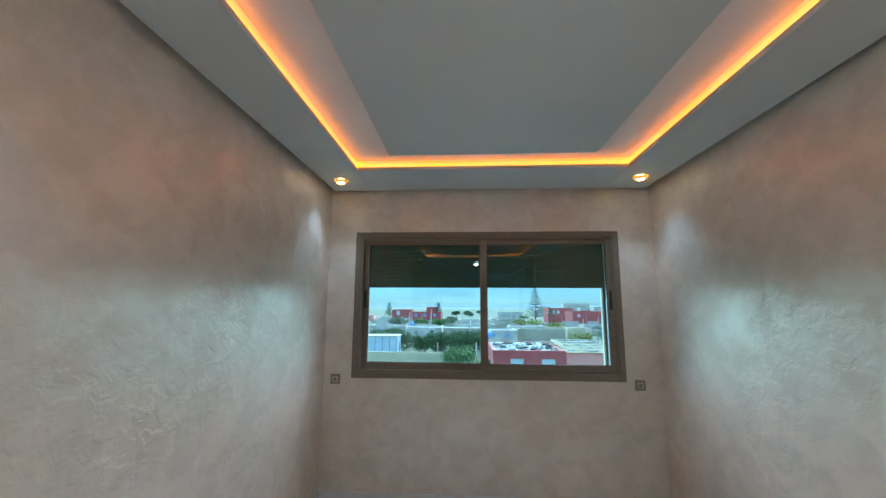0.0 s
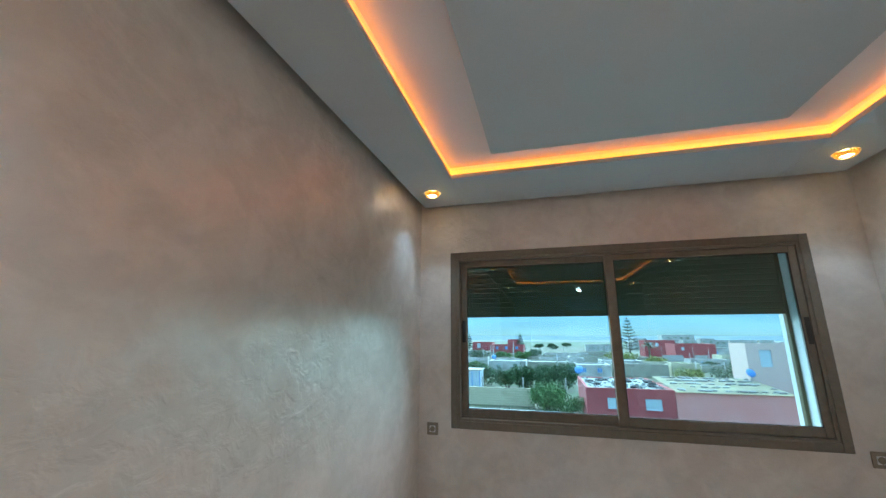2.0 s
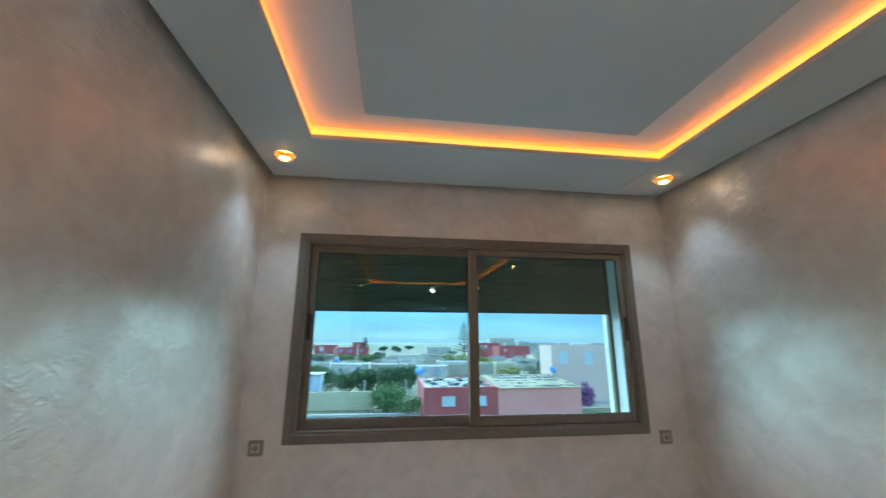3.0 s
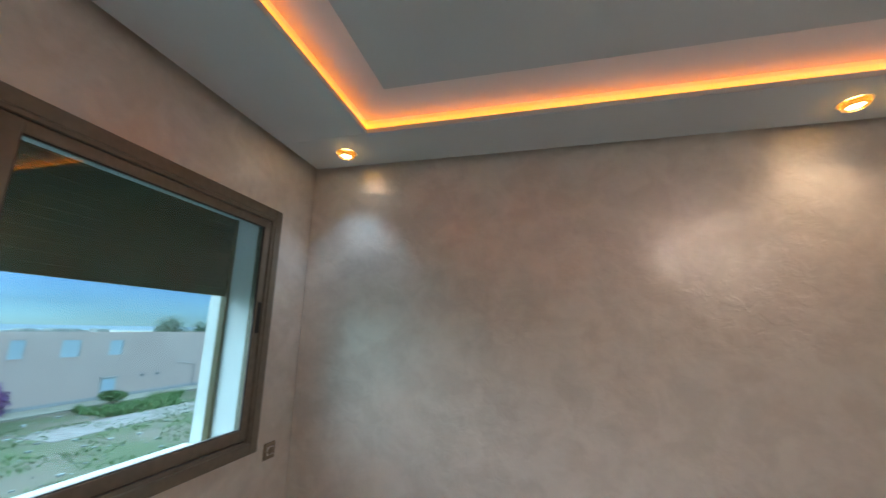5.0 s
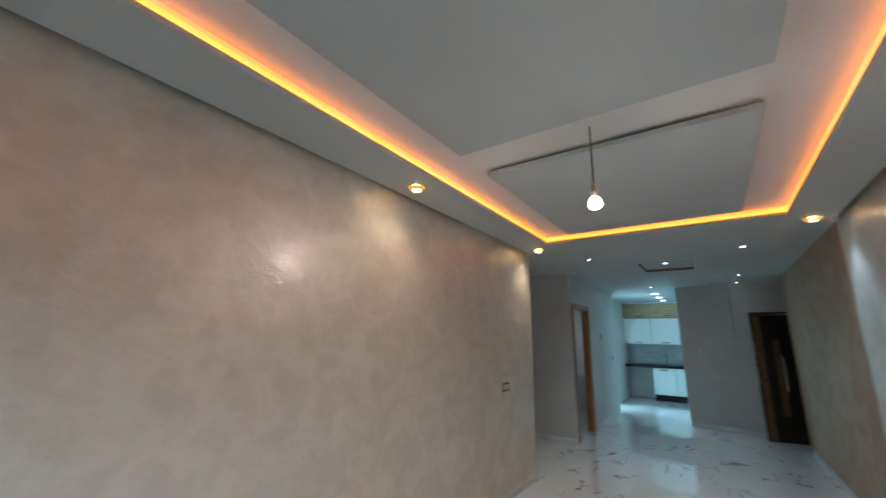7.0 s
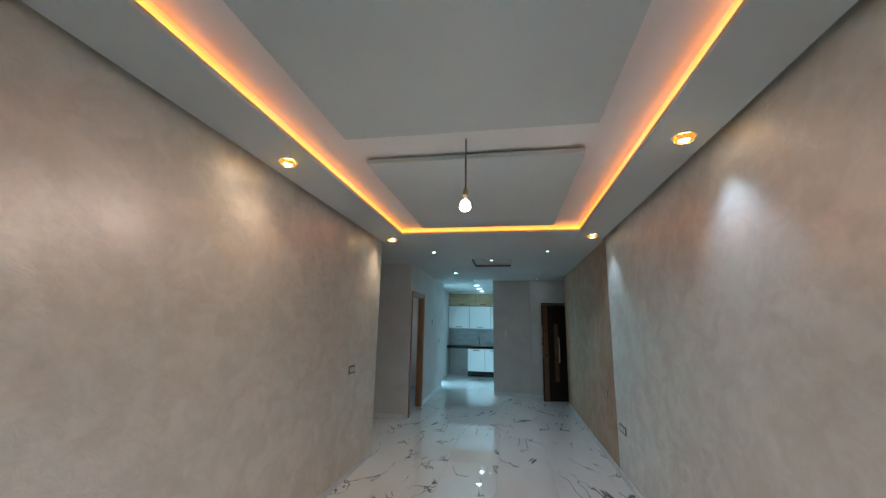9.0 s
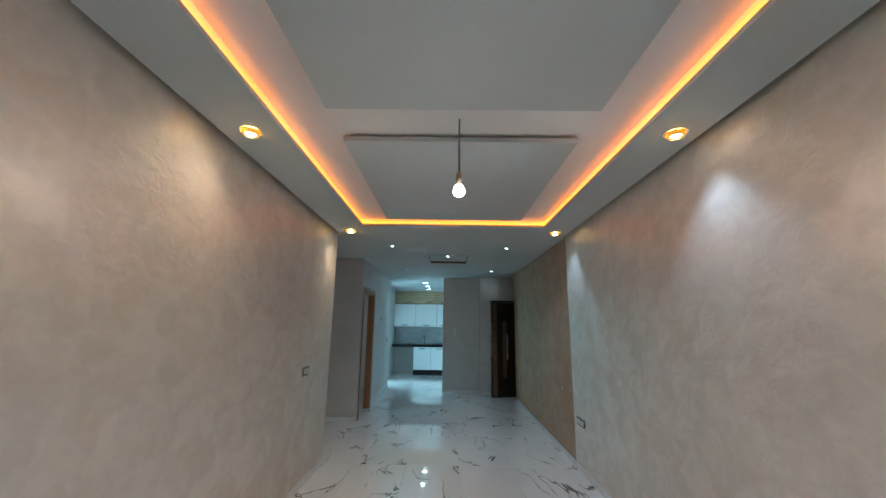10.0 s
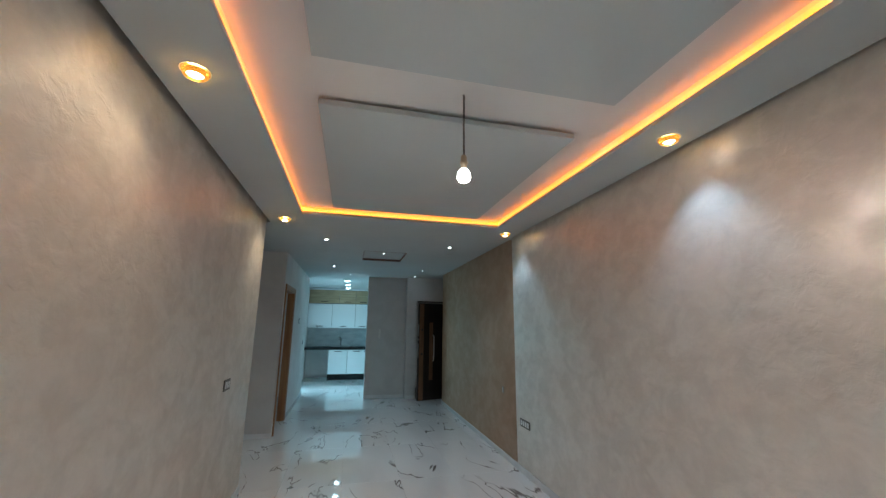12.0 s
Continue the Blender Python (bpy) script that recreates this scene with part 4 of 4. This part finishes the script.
for a, b in zip(rows, rows[1:]):
    for i in range(n_w):
        corr.faces.new((a[i], a[i + 1], b[i + 1], b[i]))
bmesh.ops.solidify(corr, geom=corr.faces[:], thickness=0.02)
sheet = tagged(solid("sheet_roof", corr, SHEET), "cream corrugated sheet roof on the pink house", "roof")
rng = random.Random(5)


def make_tyre():
    t = bmesh.new()
    seg, ring = 18, 8
    vs = [[t.verts.new(((0.27 + 0.10 * math.cos(2 * math.pi * j / ring)) * math.cos(2 * math.pi * i / seg),
                        (0.27 + 0.10 * math.cos(2 * math.pi * j / ring)) * math.sin(2 * math.pi * i / seg),
                        0.09 + 0.09 * math.sin(2 * math.pi * j / ring))) for j in range(ring)] for i in range(seg)]
    for i in range(seg):
        for j in range(ring):
            t.faces.new((vs[i][j], vs[(i + 1) % seg][j], vs[(i + 1) % seg][(j + 1) % ring], vs[i][(j + 1) % ring])).smooth = True
    return t


tyre = tagged(solid("tyre", make_tyre(), TYRE), "old black tyre lying on the roof", "tyre", "tyres on the roof")
for k in range(17):
    m = pose(4.9 + 5.6 * rng.random(), 40.3 + 6.2 * rng.random(), -2.855, 0, 0, rng.random() * 360)
    if k == 0:
        tyre.matrix_basis = m
    else:
        copy_thing(tyre, m)
junk = bmesh.new()
for k in range(160):
    s = 0.05 + 0.16 * rng.random()
    x, y = 4.4 + 6.2 * rng.random(), 39.8 + 8.2 * rng.random()
    made = bmesh.ops.create_cube(junk, size=1, matrix=Matrix.Translation((x, y, -2.85 + s * 0.3)) @ Euler((rng.random() * 0.4, rng.random() * 0.4, rng.random() * 6)).to_matrix().to_4x4() @ Matrix.Diagonal((s * 1.8, s, s * 0.6, 1)))
tagged(solid("rubble", junk, ROOFING), "loose stones and scraps strewn over the roof", "rubble", kind="stuff")

weights = bmesh.new()
for k in range(110):
    u, v = rng.random(), rng.choice((0.08, 0.3, 0.52, 0.74, 0.94)) + rng.uniform(-0.03, 0.03)
    s = 0.07 + 0.13 * rng.random()
    bmesh.ops.create_icosphere(weights, subdivisions=1, radius=s, matrix=Matrix.Translation((11.3 + 7.7 * u, RF + 0.1 + 6.9 * v, -2.87 + 0.48 * v + s * 0.3)) @ Matrix.Diagonal((2.0, 1.0, 0.6, 1)))
tagged(solid("roof_stones", weights, ROOFING), "loose grey stones weighing down the sheet roof", "stones", kind="stuff")

# long pale pink building
house(18.9, 45.0, 45.1, 48.5, 0.88, PALE_PINK, ROOFING, "long pale pink two-storey building with small blue windows",
      ((20.4, -0.45, 0.95, 1.5), (23.4, -0.5, 1.0, 1.5), (27.2, -0.55, 1.5, 1.5), (31.1, -0.6, 1.3, 1.4)), parapet=0.2, category="building")
lowwin = thing("ground_floor_window", pose(30.9, 45.08, -4.2), "pale blue shuttered ground floor window", "window")
part("frame", boxed(30.2, 31.6, 45.03, 45.099, -4.9, -3.5, 0.01), WHITEWASH, lowwin)
part("shutter", boxed(30.3, 31.5, 45.0, 45.03, -4.8, -3.6, 0.01), BLUE, lowwin)

structure("plinth_band", boxed(18.85, 45.05, 45.02, 45.099, GZ, GZ + 0.38), CONCRETE, "grey cement plinth of the pale pink building", "plinth")
structure("pavement", boxed(19.6, 52.0, 42.4, 45.01, GZ - 0.1, GZ + 0.1), BLOCK, "pale concrete pavement along the pink building", "pavement")
for x in (34.2, 35.9):
    vent = thing("wall_vent", pose(x, 45.08, -3.55), "small dark vent in the pink facade", "vent")
    part("frame", boxed(x - 0.22, x + 0.22, 45.05, 45.099, -3.7, -3.4, 0.01), CONCRETE, vent)
    part("louvre", boxed(x - 0.16, x + 0.16, 45.03, 45.049, -3.64, -3.46, 0.01), RUBBER, vent)
pipe = tagged(solid("drain_pipe", tube([(38.2, 45.04, -2.6), (39.4, 45.04, -2.65), (40.6, 45.04, -2.9), (40.6, 45.04, GZ + 0.1)], 0.05, 6), CONCRETE), "grey drain pipe on the pink facade", "pipe")
part("shade_box", boxed(30.1, 31.7, 44.9, 45.029, -3.5, -3.36, 0.01), CONCRETE, lowwin)

# block wall, fence posts, blue shed
structure("wall_block", boxed(-30, -0.6, 44.7, 44.9, GZ, GZ + 1.75), COURSED, "low yellowish cement block wall", "wall")
structure("kerb", boxed(-30, 3.6, 41.2, 41.5, GZ, GZ + 0.22), CONCRETE, "pale concrete kerb along the plot", "kerb")
post = tagged(solid("fence_post", boxed(-0.08, 0.08, -0.08, 0.08, -0.05, 2.0, 0.01), CONCRETE), "pale concrete fence post", "post", "fence posts")
for x in (-17.5, -12.4, -2.2, 2.9):
    copy_thing(post, pose(x, 53.0, GZ))
post.matrix_basis = pose(-7.3, 53.0, GZ)
shed = thing("blue_shed", pose(-10.6, 56, GZ), "pale blue sheet-metal shed with a white roof", "shed")
part("wall", boxed(-13.2, -8.0, 55.2, 58.2, GZ + 0.02, GZ + 2.45), BLUE, shed)
for k in range(6):
    part("rib", boxed(-13.2 + k * 1.02, -13.1 + k * 1.02, 55.14, 55.199, GZ + 0.02, GZ + 2.45), BLUE_TRIM, shed)
part("roof", boxed(-13.4, -7.8, 55.0, 58.4, GZ + 2.46, GZ + 2.60, 0.02), WHITEWASH, shed)

# farther houses
house(-10.2, -3.2, 79.0, 86, -3.2, WHITEWASH, ROOFING, "low whitewashed house with a pale flat roof", ((-8.4, -4.3, 0.9, 0.9), (-5.2, -4.2, 0.9, 1.1)), pane=GREY_LEAF)
house(5.6, 11.2, 74.0, 80, -3.3, WHITEWASH, ROOFING, "small whitewashed house among low walls", ((6.9, -4.2, 0.7, 0.8), (9.4, -4.2, 0.8, 0.8)), pane=BLUE_TRIM)
house(-3.0, 5.0, 84.0, 91, -3.6, BLOCK, ROOFING, "unpainted block shed with a flat roof", ())
house(12.0, 21.0, 78.0, 79.5, -3.3, BLOCK, BLOCK, "unpainted yellowish block wall building", ())
for k, (x, y, w, d, h, mat) in enumerate(((-22, 96, 9, 5, 1.6, WHITEWASH), (-14, 100, 8, 4, 1.5, BLOCK), (-1, 98, 10, 5, 1.9, WHITEWASH), (6, 104, 9, 5, 2.0, BLOCK),
                                          (12, 92, 8, 6, 1.9, WHITEWASH), (17, 96, 9, 4, 1.6, SHEET), (0, 118, 12, 5, 2.1, WHITEWASH), (10, 124, 10, 6, 2.2, BLOCK),
                                          (-28, 128, 9, 5, 2.0, WHITEWASH), (34, 108, 8, 5, 1.5, WHITEWASH), (42, 112, 10, 6, 2.3, SHEET), (30, 90, 6, 3, 1.3, BLOCK),
                                          (52, 150, 10, 6, 3.0, WHITEWASH), (18, 190, 12, 6, 3.0, WHITEWASH), (40, 210, 12, 6, 3.4, WHITEWASH))):
    house(x, x + w, y, y + d, GZ + h, mat, ROOFING, "low pale yard house with a flat roof", ((x + w * 0.3, GZ + h * 0.5, 0.7, 0.7),), pane=BLUE_TRIM if k % 3 == 0 else GREY_LEAF)
clutter = random.Random(21)
for k in range(22):
    y = clutter.uniform(84, 150)
    x = clutter.uniform(-0.24, 0.36) * y
    w, h = clutter.uniform(3, 9), clutter.uniform(0.9, 1.9)
    wall_mat = clutter.choice((WHITEWASH, BLOCK, CONCRETE, COURSED))
    structure("yard_wall", boxed(x, x + w, y, y + 0.25, GZ, GZ + h), wall_mat, "low yard wall between the houses", "wall")
    tagged(solid("utility_pole", tube([(x, y + 1, GZ - 0.1), (x, y + 1, GZ + 2.2 + h)], [0.09, 0.06], 6), CONCRETE), "thin pale concrete utility pole", "pole", "utility poles")
house(21.6, 26.0, 78.5, 81.0, -3.1, SHEET, BLOCK, "cream-painted yard building with one window", ((23.2, -4.2, 0.6, 0.6),))
house(37.0, 47.4, 129.5, 139, -0.85, RED, ROOFING, "tall red-painted house without openings", ((39.0, -2.2, 0.8, 0.9),))
house(33.5, 43.0, 150, 158, -0.1, RED, ROOFING, "red-painted house in the distance", ((35.4, -1.5, 1.0, 1.2), (37.4, -1.5, 1.0, 1.2)))
house(-21.5, -8.2, 163, 172, -2.2, RED, ROOFING, "long red-painted house with small windows", ((-19.0, -3.4, 1.1, 1.2), (-15.2, -3.4, 1.1, 1.2), (-11.0, -3.4, 1.1, 1.2)), pane=BLUE_TRIM)
house(-15.5, -10.5, 173, 180, -0.2, RED, ROOFING, "red-painted upper house behind", ())
house(-33.5, -24.0, 186, 194, -1.6, RED, ROOFING, "red-painted farm house in the distance", ((-30.5, -3.2, 1.6, 2.0),))
house(-40, -34, 150, 156, -3.4, PINK, ROOFING, "low pink house in the distance", ())
for k in range(17):
    x = 52 + k * 9.5 + rng.uniform(-1, 1)
    y = 262 + k * 2.5 + rng.uniform(-4, 4)
    hgt = rng.choice((3.2, 4.2, 5.2))
    house(x, x + 7.5, y, y + 8, GZ + hgt, WHITEWASH, WHITEWASH, "distant white seaside villa", ((x + 1.9, GZ + hgt * 0.62, 1.2, 1.2), (x + 5.2, GZ + hgt * 0.62, 1.2, 1.2)), pane=GREY_LEAF, frame=WHITEWASH)
house(78, 98, 300, 310, 1.9, WHITEWASH, WHITEWASH, "distant white hotel by the sea", ((82, -0.4, 1.5, 1.5), (86, -0.4, 1.5, 1.5), (90, -0.4, 1.5, 1.5), (94, -0.4, 1.5, 1.5)), pane=GREY_LEAF, frame=WHITEWASH)

# poles and dishes
for x, y, h in ((-11.6, 92, 5.0), (-8.6, 118, 5.4), (-12.8, 105, 4.5), (-7.2, 100, 4.2), (2.2, 60, 4.6), (24.5, 76.0, 3.0), (29.0, 77.0, 2.8)):
    tagged(solid("utility_pole", tube([(x, y, GZ - 0.1), (x, y, GZ + h * 0.5), (x + 0.02, y, GZ + h)], [0.13, 0.11, 0.08], 8), CONCRETE), "pale concrete utility pole", "pole", "utility poles")


def dish(x, y, z, r, turn):
    d = thing("satellite_dish", pose(x, y, z, 0, 0, turn), "round blue satellite dish on a post", "dish")
    bowl = lathe([(0.001, 0.16), (r * 0.4, 0.11), (r * 0.75, 0.045), (r, 0.0), (r * 0.98, -0.02), (r * 0.7, 0.025), (0.001, 0.13)], 22)
    bmesh.ops.transform(bowl, matrix=pose(0, 0, 1.15 * r + 0.4, 62), verts=bowl.verts)
    local("bowl", bowl, BLUE_TRIM, d)
    local("post", tube([(0, 0.1, -0.05), (0, 0.1, 0.4 + r)], 0.035, 8), CONCRETE, d)


dish(18.8, 44.6, -2.58, 0.40, 10)
dish(4.1, 47.0, -2.86, 0.45, -20)
dish(-9.3, 80, -3.46, 0.45, 0)


# ---- plants ----
def leaf_mass(bm, centre, radii, count, size, seed, shell=0.55):
    """Many small bent leaf blades spread through an uneven body."""
    r = random.Random(seed)
    c = Vector(centre)
    for _ in range(count):
        v = Vector((r.gauss(0, 1), r.gauss(0, 1), r.gauss(0, 1))).normalized()
        lump = 0.78 + 0.45 * noise.noise(v * 2.1 + Vector((seed, 0, 0)))
        d = (shell + (1 - shell) * r.random()) * lump
        p = c + Vector((v.x * radii[0] * d, v.y * radii[1] * d, v.z * radii[2] * d))
        if p.z < GZ + 0.05:
            continue
        q = Euler((r.random() * 6.3, r.random() * 6.3, r.random() * 6.3)).to_matrix()
        s = size * r.uniform(0.6, 1.4)
        a = [bm.verts.new(p + q @ Vector(k)) for k in ((-s, 0, 0), (0, -0.4 * s, 0.12 * s), (s, 0, 0.1 * s), (0, 0.4 * s, 0.12 * s))]
        bm.faces.new(a)


def bush(x, y, radii, mat, label, seed, count=1600, size=0.13, lobes=5):
    t = thing("bush", pose(x, y, GZ), label, "bush")
    r = random.Random(seed)
    st = bmesh.new()
    bm = bmesh.new()
    for k in range(lobes):
        ox, oy, oz = r.uniform(-0.5, 0.5) * radii[0], r.uniform(-0.5, 0.5) * radii[1], r.uniform(0.35, 0.75) * radii[2]
        f = r.uniform(0.5, 0.75)
        leaf_mass(bm, (x + ox, y + oy, GZ + oz * 1.2), (radii[0] * f, radii[1] * f, radii[2] * f), count // lobes, size, seed * 7 + k)
        tube([(x + 0.1 * ox, y + 0.1 * oy, GZ - 0.05), (x + 0.5 * ox, y + 0.5 * oy, GZ + 0.5 * oz), (x + ox, y + oy, GZ + oz)], [0.07, 0.05, 0.02], 6, st)
    part("stems", st, BARK, t)
    part("crown", bm, mat, t)


bush(0.7, 43.3, (2.3, 1.9, 1.9), BRIGHT_LEAF, "large bright green bush beside the red house", 3, 4200, 0.15, 8)
bush(3.0, 41.6, (1.5, 1.0, 1.3), BRIGHT_LEAF, "small bright green bush against the wall", 4, 1400, 0.11)
for k, (x, y, rx, rz) in enumerate(((-16.2, 58.5, 2.4, 2.5), (-11.5, 60.5, 2.6, 2.9), (-8.9, 60.5, 2.5, 2.7), (-4.6, 58.5, 2.5, 2.6), (-1.9, 58.8, 2.6, 2.7), (0.9, 58.6, 2.4, 2.9), (3.0, 59.2, 2.0, 3.1))):
    bush(x, y, (rx, 1.8, rz * 0.84), LEAF, "dense dark green garden bush", 20 + k, 2300, 0.17, 6)
for k, (x, y, rx, rz, mat, lab) in enumerate((
        (-18, 120, 5.0, 2.2, GREY_LEAF, "low grey-green scrub bush on dry ground"), (-11.5, 112, 3.2, 2.2, BRIGHT_LEAF, "green bush before the red house"),
        (-6.0, 115, 3.0, 2.0, BRIGHT_LEAF, "green bush before the red house"), (-2, 130, 3.5, 2.0, GREY_LEAF, "low grey-green scrub bush on dry ground"),
        (18.2, 104, 4.2, 2.4, YELLOW_LEAF, "yellow-green flowering bush under the pine"), (24.0, 100, 3.0, 1.9, YELLOW_LEAF, "yellow-green bush by a yard wall"),
        (22.0, 71.5, 2.6, 1.9, YELLOW_LEAF, "yellow-green garden bush by the fence"), (26.0, 69.0, 2.4, 1.9, GREY_LEAF, "grey-green garden bush by the fence"),
        (31.5, 79, 3.2, 2.6, GREY_LEAF, "grey-green garden bush by the fence"), (28.2, 66.0, 2.6, 1.7, PURPLE_LEAF, "purple flowering bougainvillea bush in a garden"),
        (24.5, 60.0, 2.8, 1.4, PURPLE_LEAF, "purple flowering bougainvillea bush in a garden"), (22.4, 43.9, 1.25, 2.0, PURPLE_LEAF, "purple bougainvillea at the pink house"),
        (29.5, 42.0, 1.5, 0.9, BRIGHT_LEAF, "leafy green shrub by the track"), (12.5, 250, 4, 2.2, LEAF, "dark green bush in the fields"),
        (4.0, 230, 3.5, 2.0, LEAF, "dark green bush in the fields"), (-4.0, 235, 3.5, 2.0, LEAF, "dark green bush in the fields"),
        (55.0, 67, 3.6, 7.0, GREY_LEAF, "grey-green tree crown behind the pink building"), (60.0, 70, 4.2, 7.4, GREY_LEAF, "grey-green tree crown behind the pink building"), (64.5, 69, 3.4, 6.0, LEAF, "dark green tree crown behind the pink building"))):
    bush(x, y, (rx, rx * 0.7, rz), mat, lab, 60 + k, 1100 if rz < 5 else 4000, 0.16 if y < 90 else 0.30)


scatter = random.Random(11)
for k in range(16):
    y = scatter.uniform(88, 235)
    x = scatter.uniform(-0.22, 0.42) * y
    bush(x, y, (scatter.uniform(1.6, 3.4), 1.6, scatter.uniform(0.9, 1.6)), scatter.choice((LEAF, GREY_LEAF, BRIGHT_LEAF)), "distant green scrub bush among the houses", 200 + k, 420, 0.32, 4)


def ground_cover(name, x0, x1, y0, y1, count, size, mat, label, seed):
    r = random.Random(seed)
    bm = bmesh.new()
    for _ in range(count):
        x, y = r.uniform(x0, x1), r.uniform(y0, y1)
        if noise.noise(Vector((x * 0.35, y * 0.35, seed))) < -0.05:
            continue
        h, a = size * r.uniform(0.5, 1.5), r.random() * 6.3
        d = Vector((math.cos(a), math.sin(a), 0)) * size * 0.35
        tip = Vector((x + r.uniform(-1, 1) * size, y + r.uniform(-1, 1) * size, GZ + h))
        base = Vector((x, y, GZ - 0.01))
        bm.faces.new([bm.verts.new(base - d), bm.verts.new(base + d), bm.verts.new(tip)])
    tagged(solid(name, bm, mat), label, "plants", kind="stuff")


ground_cover("green_plants", 25.5, 46, 36.6, 41.8, 5200, 0.42, BRIGHT_LEAF, "low green plants along the track", 1)
ground_cover("grass", 8, 44, 20, 38.5, 9000, 0.16, BRIGHT_LEAF, "sparse grass on stony ground", 2)
ground_cover("grass", -30, 8, 38.0, 44.5, 3500, 0.14, GREY_LEAF, "sparse dry grass before the block wall", 3)
stones = bmesh.new()
for k in range(520):
    x, y = rng.uniform(10, 44), rng.uniform(20, 42)
    s = rng.choice((0.04, 0.05, 0.06, 0.08, 0.13))
    bmesh.ops.create_icosphere(stones, subdivisions=1, radius=s, matrix=Matrix.Translation((x, y, GZ + s * 0.3)) @ Matrix.Diagonal((1.5, 1.0, 0.6, 1)))
tagged(solid("stones", stones, ROOFING), "pale stones and litter strewn over the ground", "stones", kind="stuff")


def norfolk_pine(x, y, height, seed, whorls):
    r = random.Random(seed)
    t = thing("norfolk_pine", pose(x, y, GZ), "tall Norfolk pine with tiers of level branches", "tree")
    part("trunk", tube([(x, y, GZ - 0.1), (x, y, GZ + height * 0.5), (x, y, GZ + height)], [height * 0.018, height * 0.011, 0.02], 8), BARK, t)
    limbs, needles = bmesh.new(), bmesh.new()
    for w in range(whorls):
        f = w / (whorls - 1)
        z = GZ + height * (0.14 + 0.83 * f)
        reach = height * 0.30 * (1 - f) ** 0.8 + 0.25
        for b in range(6):
            a = 2 * math.pi * b / 6 + w * 0.5 + r.uniform(-0.15, 0.15)
            d = Vector((math.cos(a), math.sin(a), 0))
            pts = [Vector((x, y, z)) + d * reach * k / 5 + Vector((0, 0, reach * (0.22 * (k / 5) ** 2 - 0.02))) for k in range(6)]
            tube(pts, [0.05 * (1 - 0.16 * k) for k in range(6)], 4, limbs)
            for k in range(34):
                p = pts[0].lerp(pts[5], 0.15 + 0.85 * r.random())
                p.z = z + reach * 0.22 * ((p - pts[0]).length / reach) ** 2
                s = 0.16 + 0.10 * r.random()
                q = Euler((r.random() * 6.3, r.random() * 6.3, r.random() * 6.3)).to_matrix()
                needles.faces.new([needles.verts.new(p + q @ Vector(v)) for v in ((-s * 1.6, 0, 0), (0, -0.3 * s, 0), (s * 1.6, 0, 0), (0, 0.3 * s, 0))])
    part("limbs", limbs, BARK, t)
    part("crown", needles, NEEDLE, t)


norfolk_pine(31.2, 163.0, 13.9, 1, 11)
norfolk_pine(-10.0, 171.5, 7.6, 2, 9)
norfolk_pine(-37.0, 196.0, 7.5, 3, 8)


def palm(x, y, height, seed):
    r = random.Random(seed)
    t = thing("palm_tree", pose(x, y, GZ), "palm tree with a wide crown of arching fronds", "tree")
    part("trunk", tube([(x, y, GZ - 0.1), (x + 0.05, y, GZ + height * 0.5), (x, y, GZ + height)], [0.32, 0.26, 0.24], 10), BARK, t)
    fr = bmesh.new()
    for k in range(34):
        a, up = r.random() * 6.3, r.uniform(0.1, 1.25)
        d = Vector((math.cos(a), math.sin(a), 0))
        ln = r.uniform(2.2, 3.2)
        pts = [Vector((x, y, GZ + height)) + d * ln * math.cos(up) * s / 7 + Vector((0, 0, ln * (math.sin(up) * s / 7 - 0.55 * (s / 7) ** 2))) for s in range(8)]
        side = d.cross(Vector((0, 0, 1)))
        for p, q in zip(pts, pts[1:]):
            for sgn in (-1, 1):
                for u in (0.0, 0.5):
                    b = p.lerp(q, u)
                    tip = b + sgn * side * 0.55 + (q - p) * 0.8 - Vector((0, 0, 0.18))
                    fr.faces.new([fr.verts.new(b), fr.verts.new(b + (q - p) * 0.22), fr.verts.new(tip)])
    part("crown", fr, GREY_LEAF, t)


palm(27.4, 118.0, 4.4, 4)
palm(43.5, 40.5, 2.6, 5)
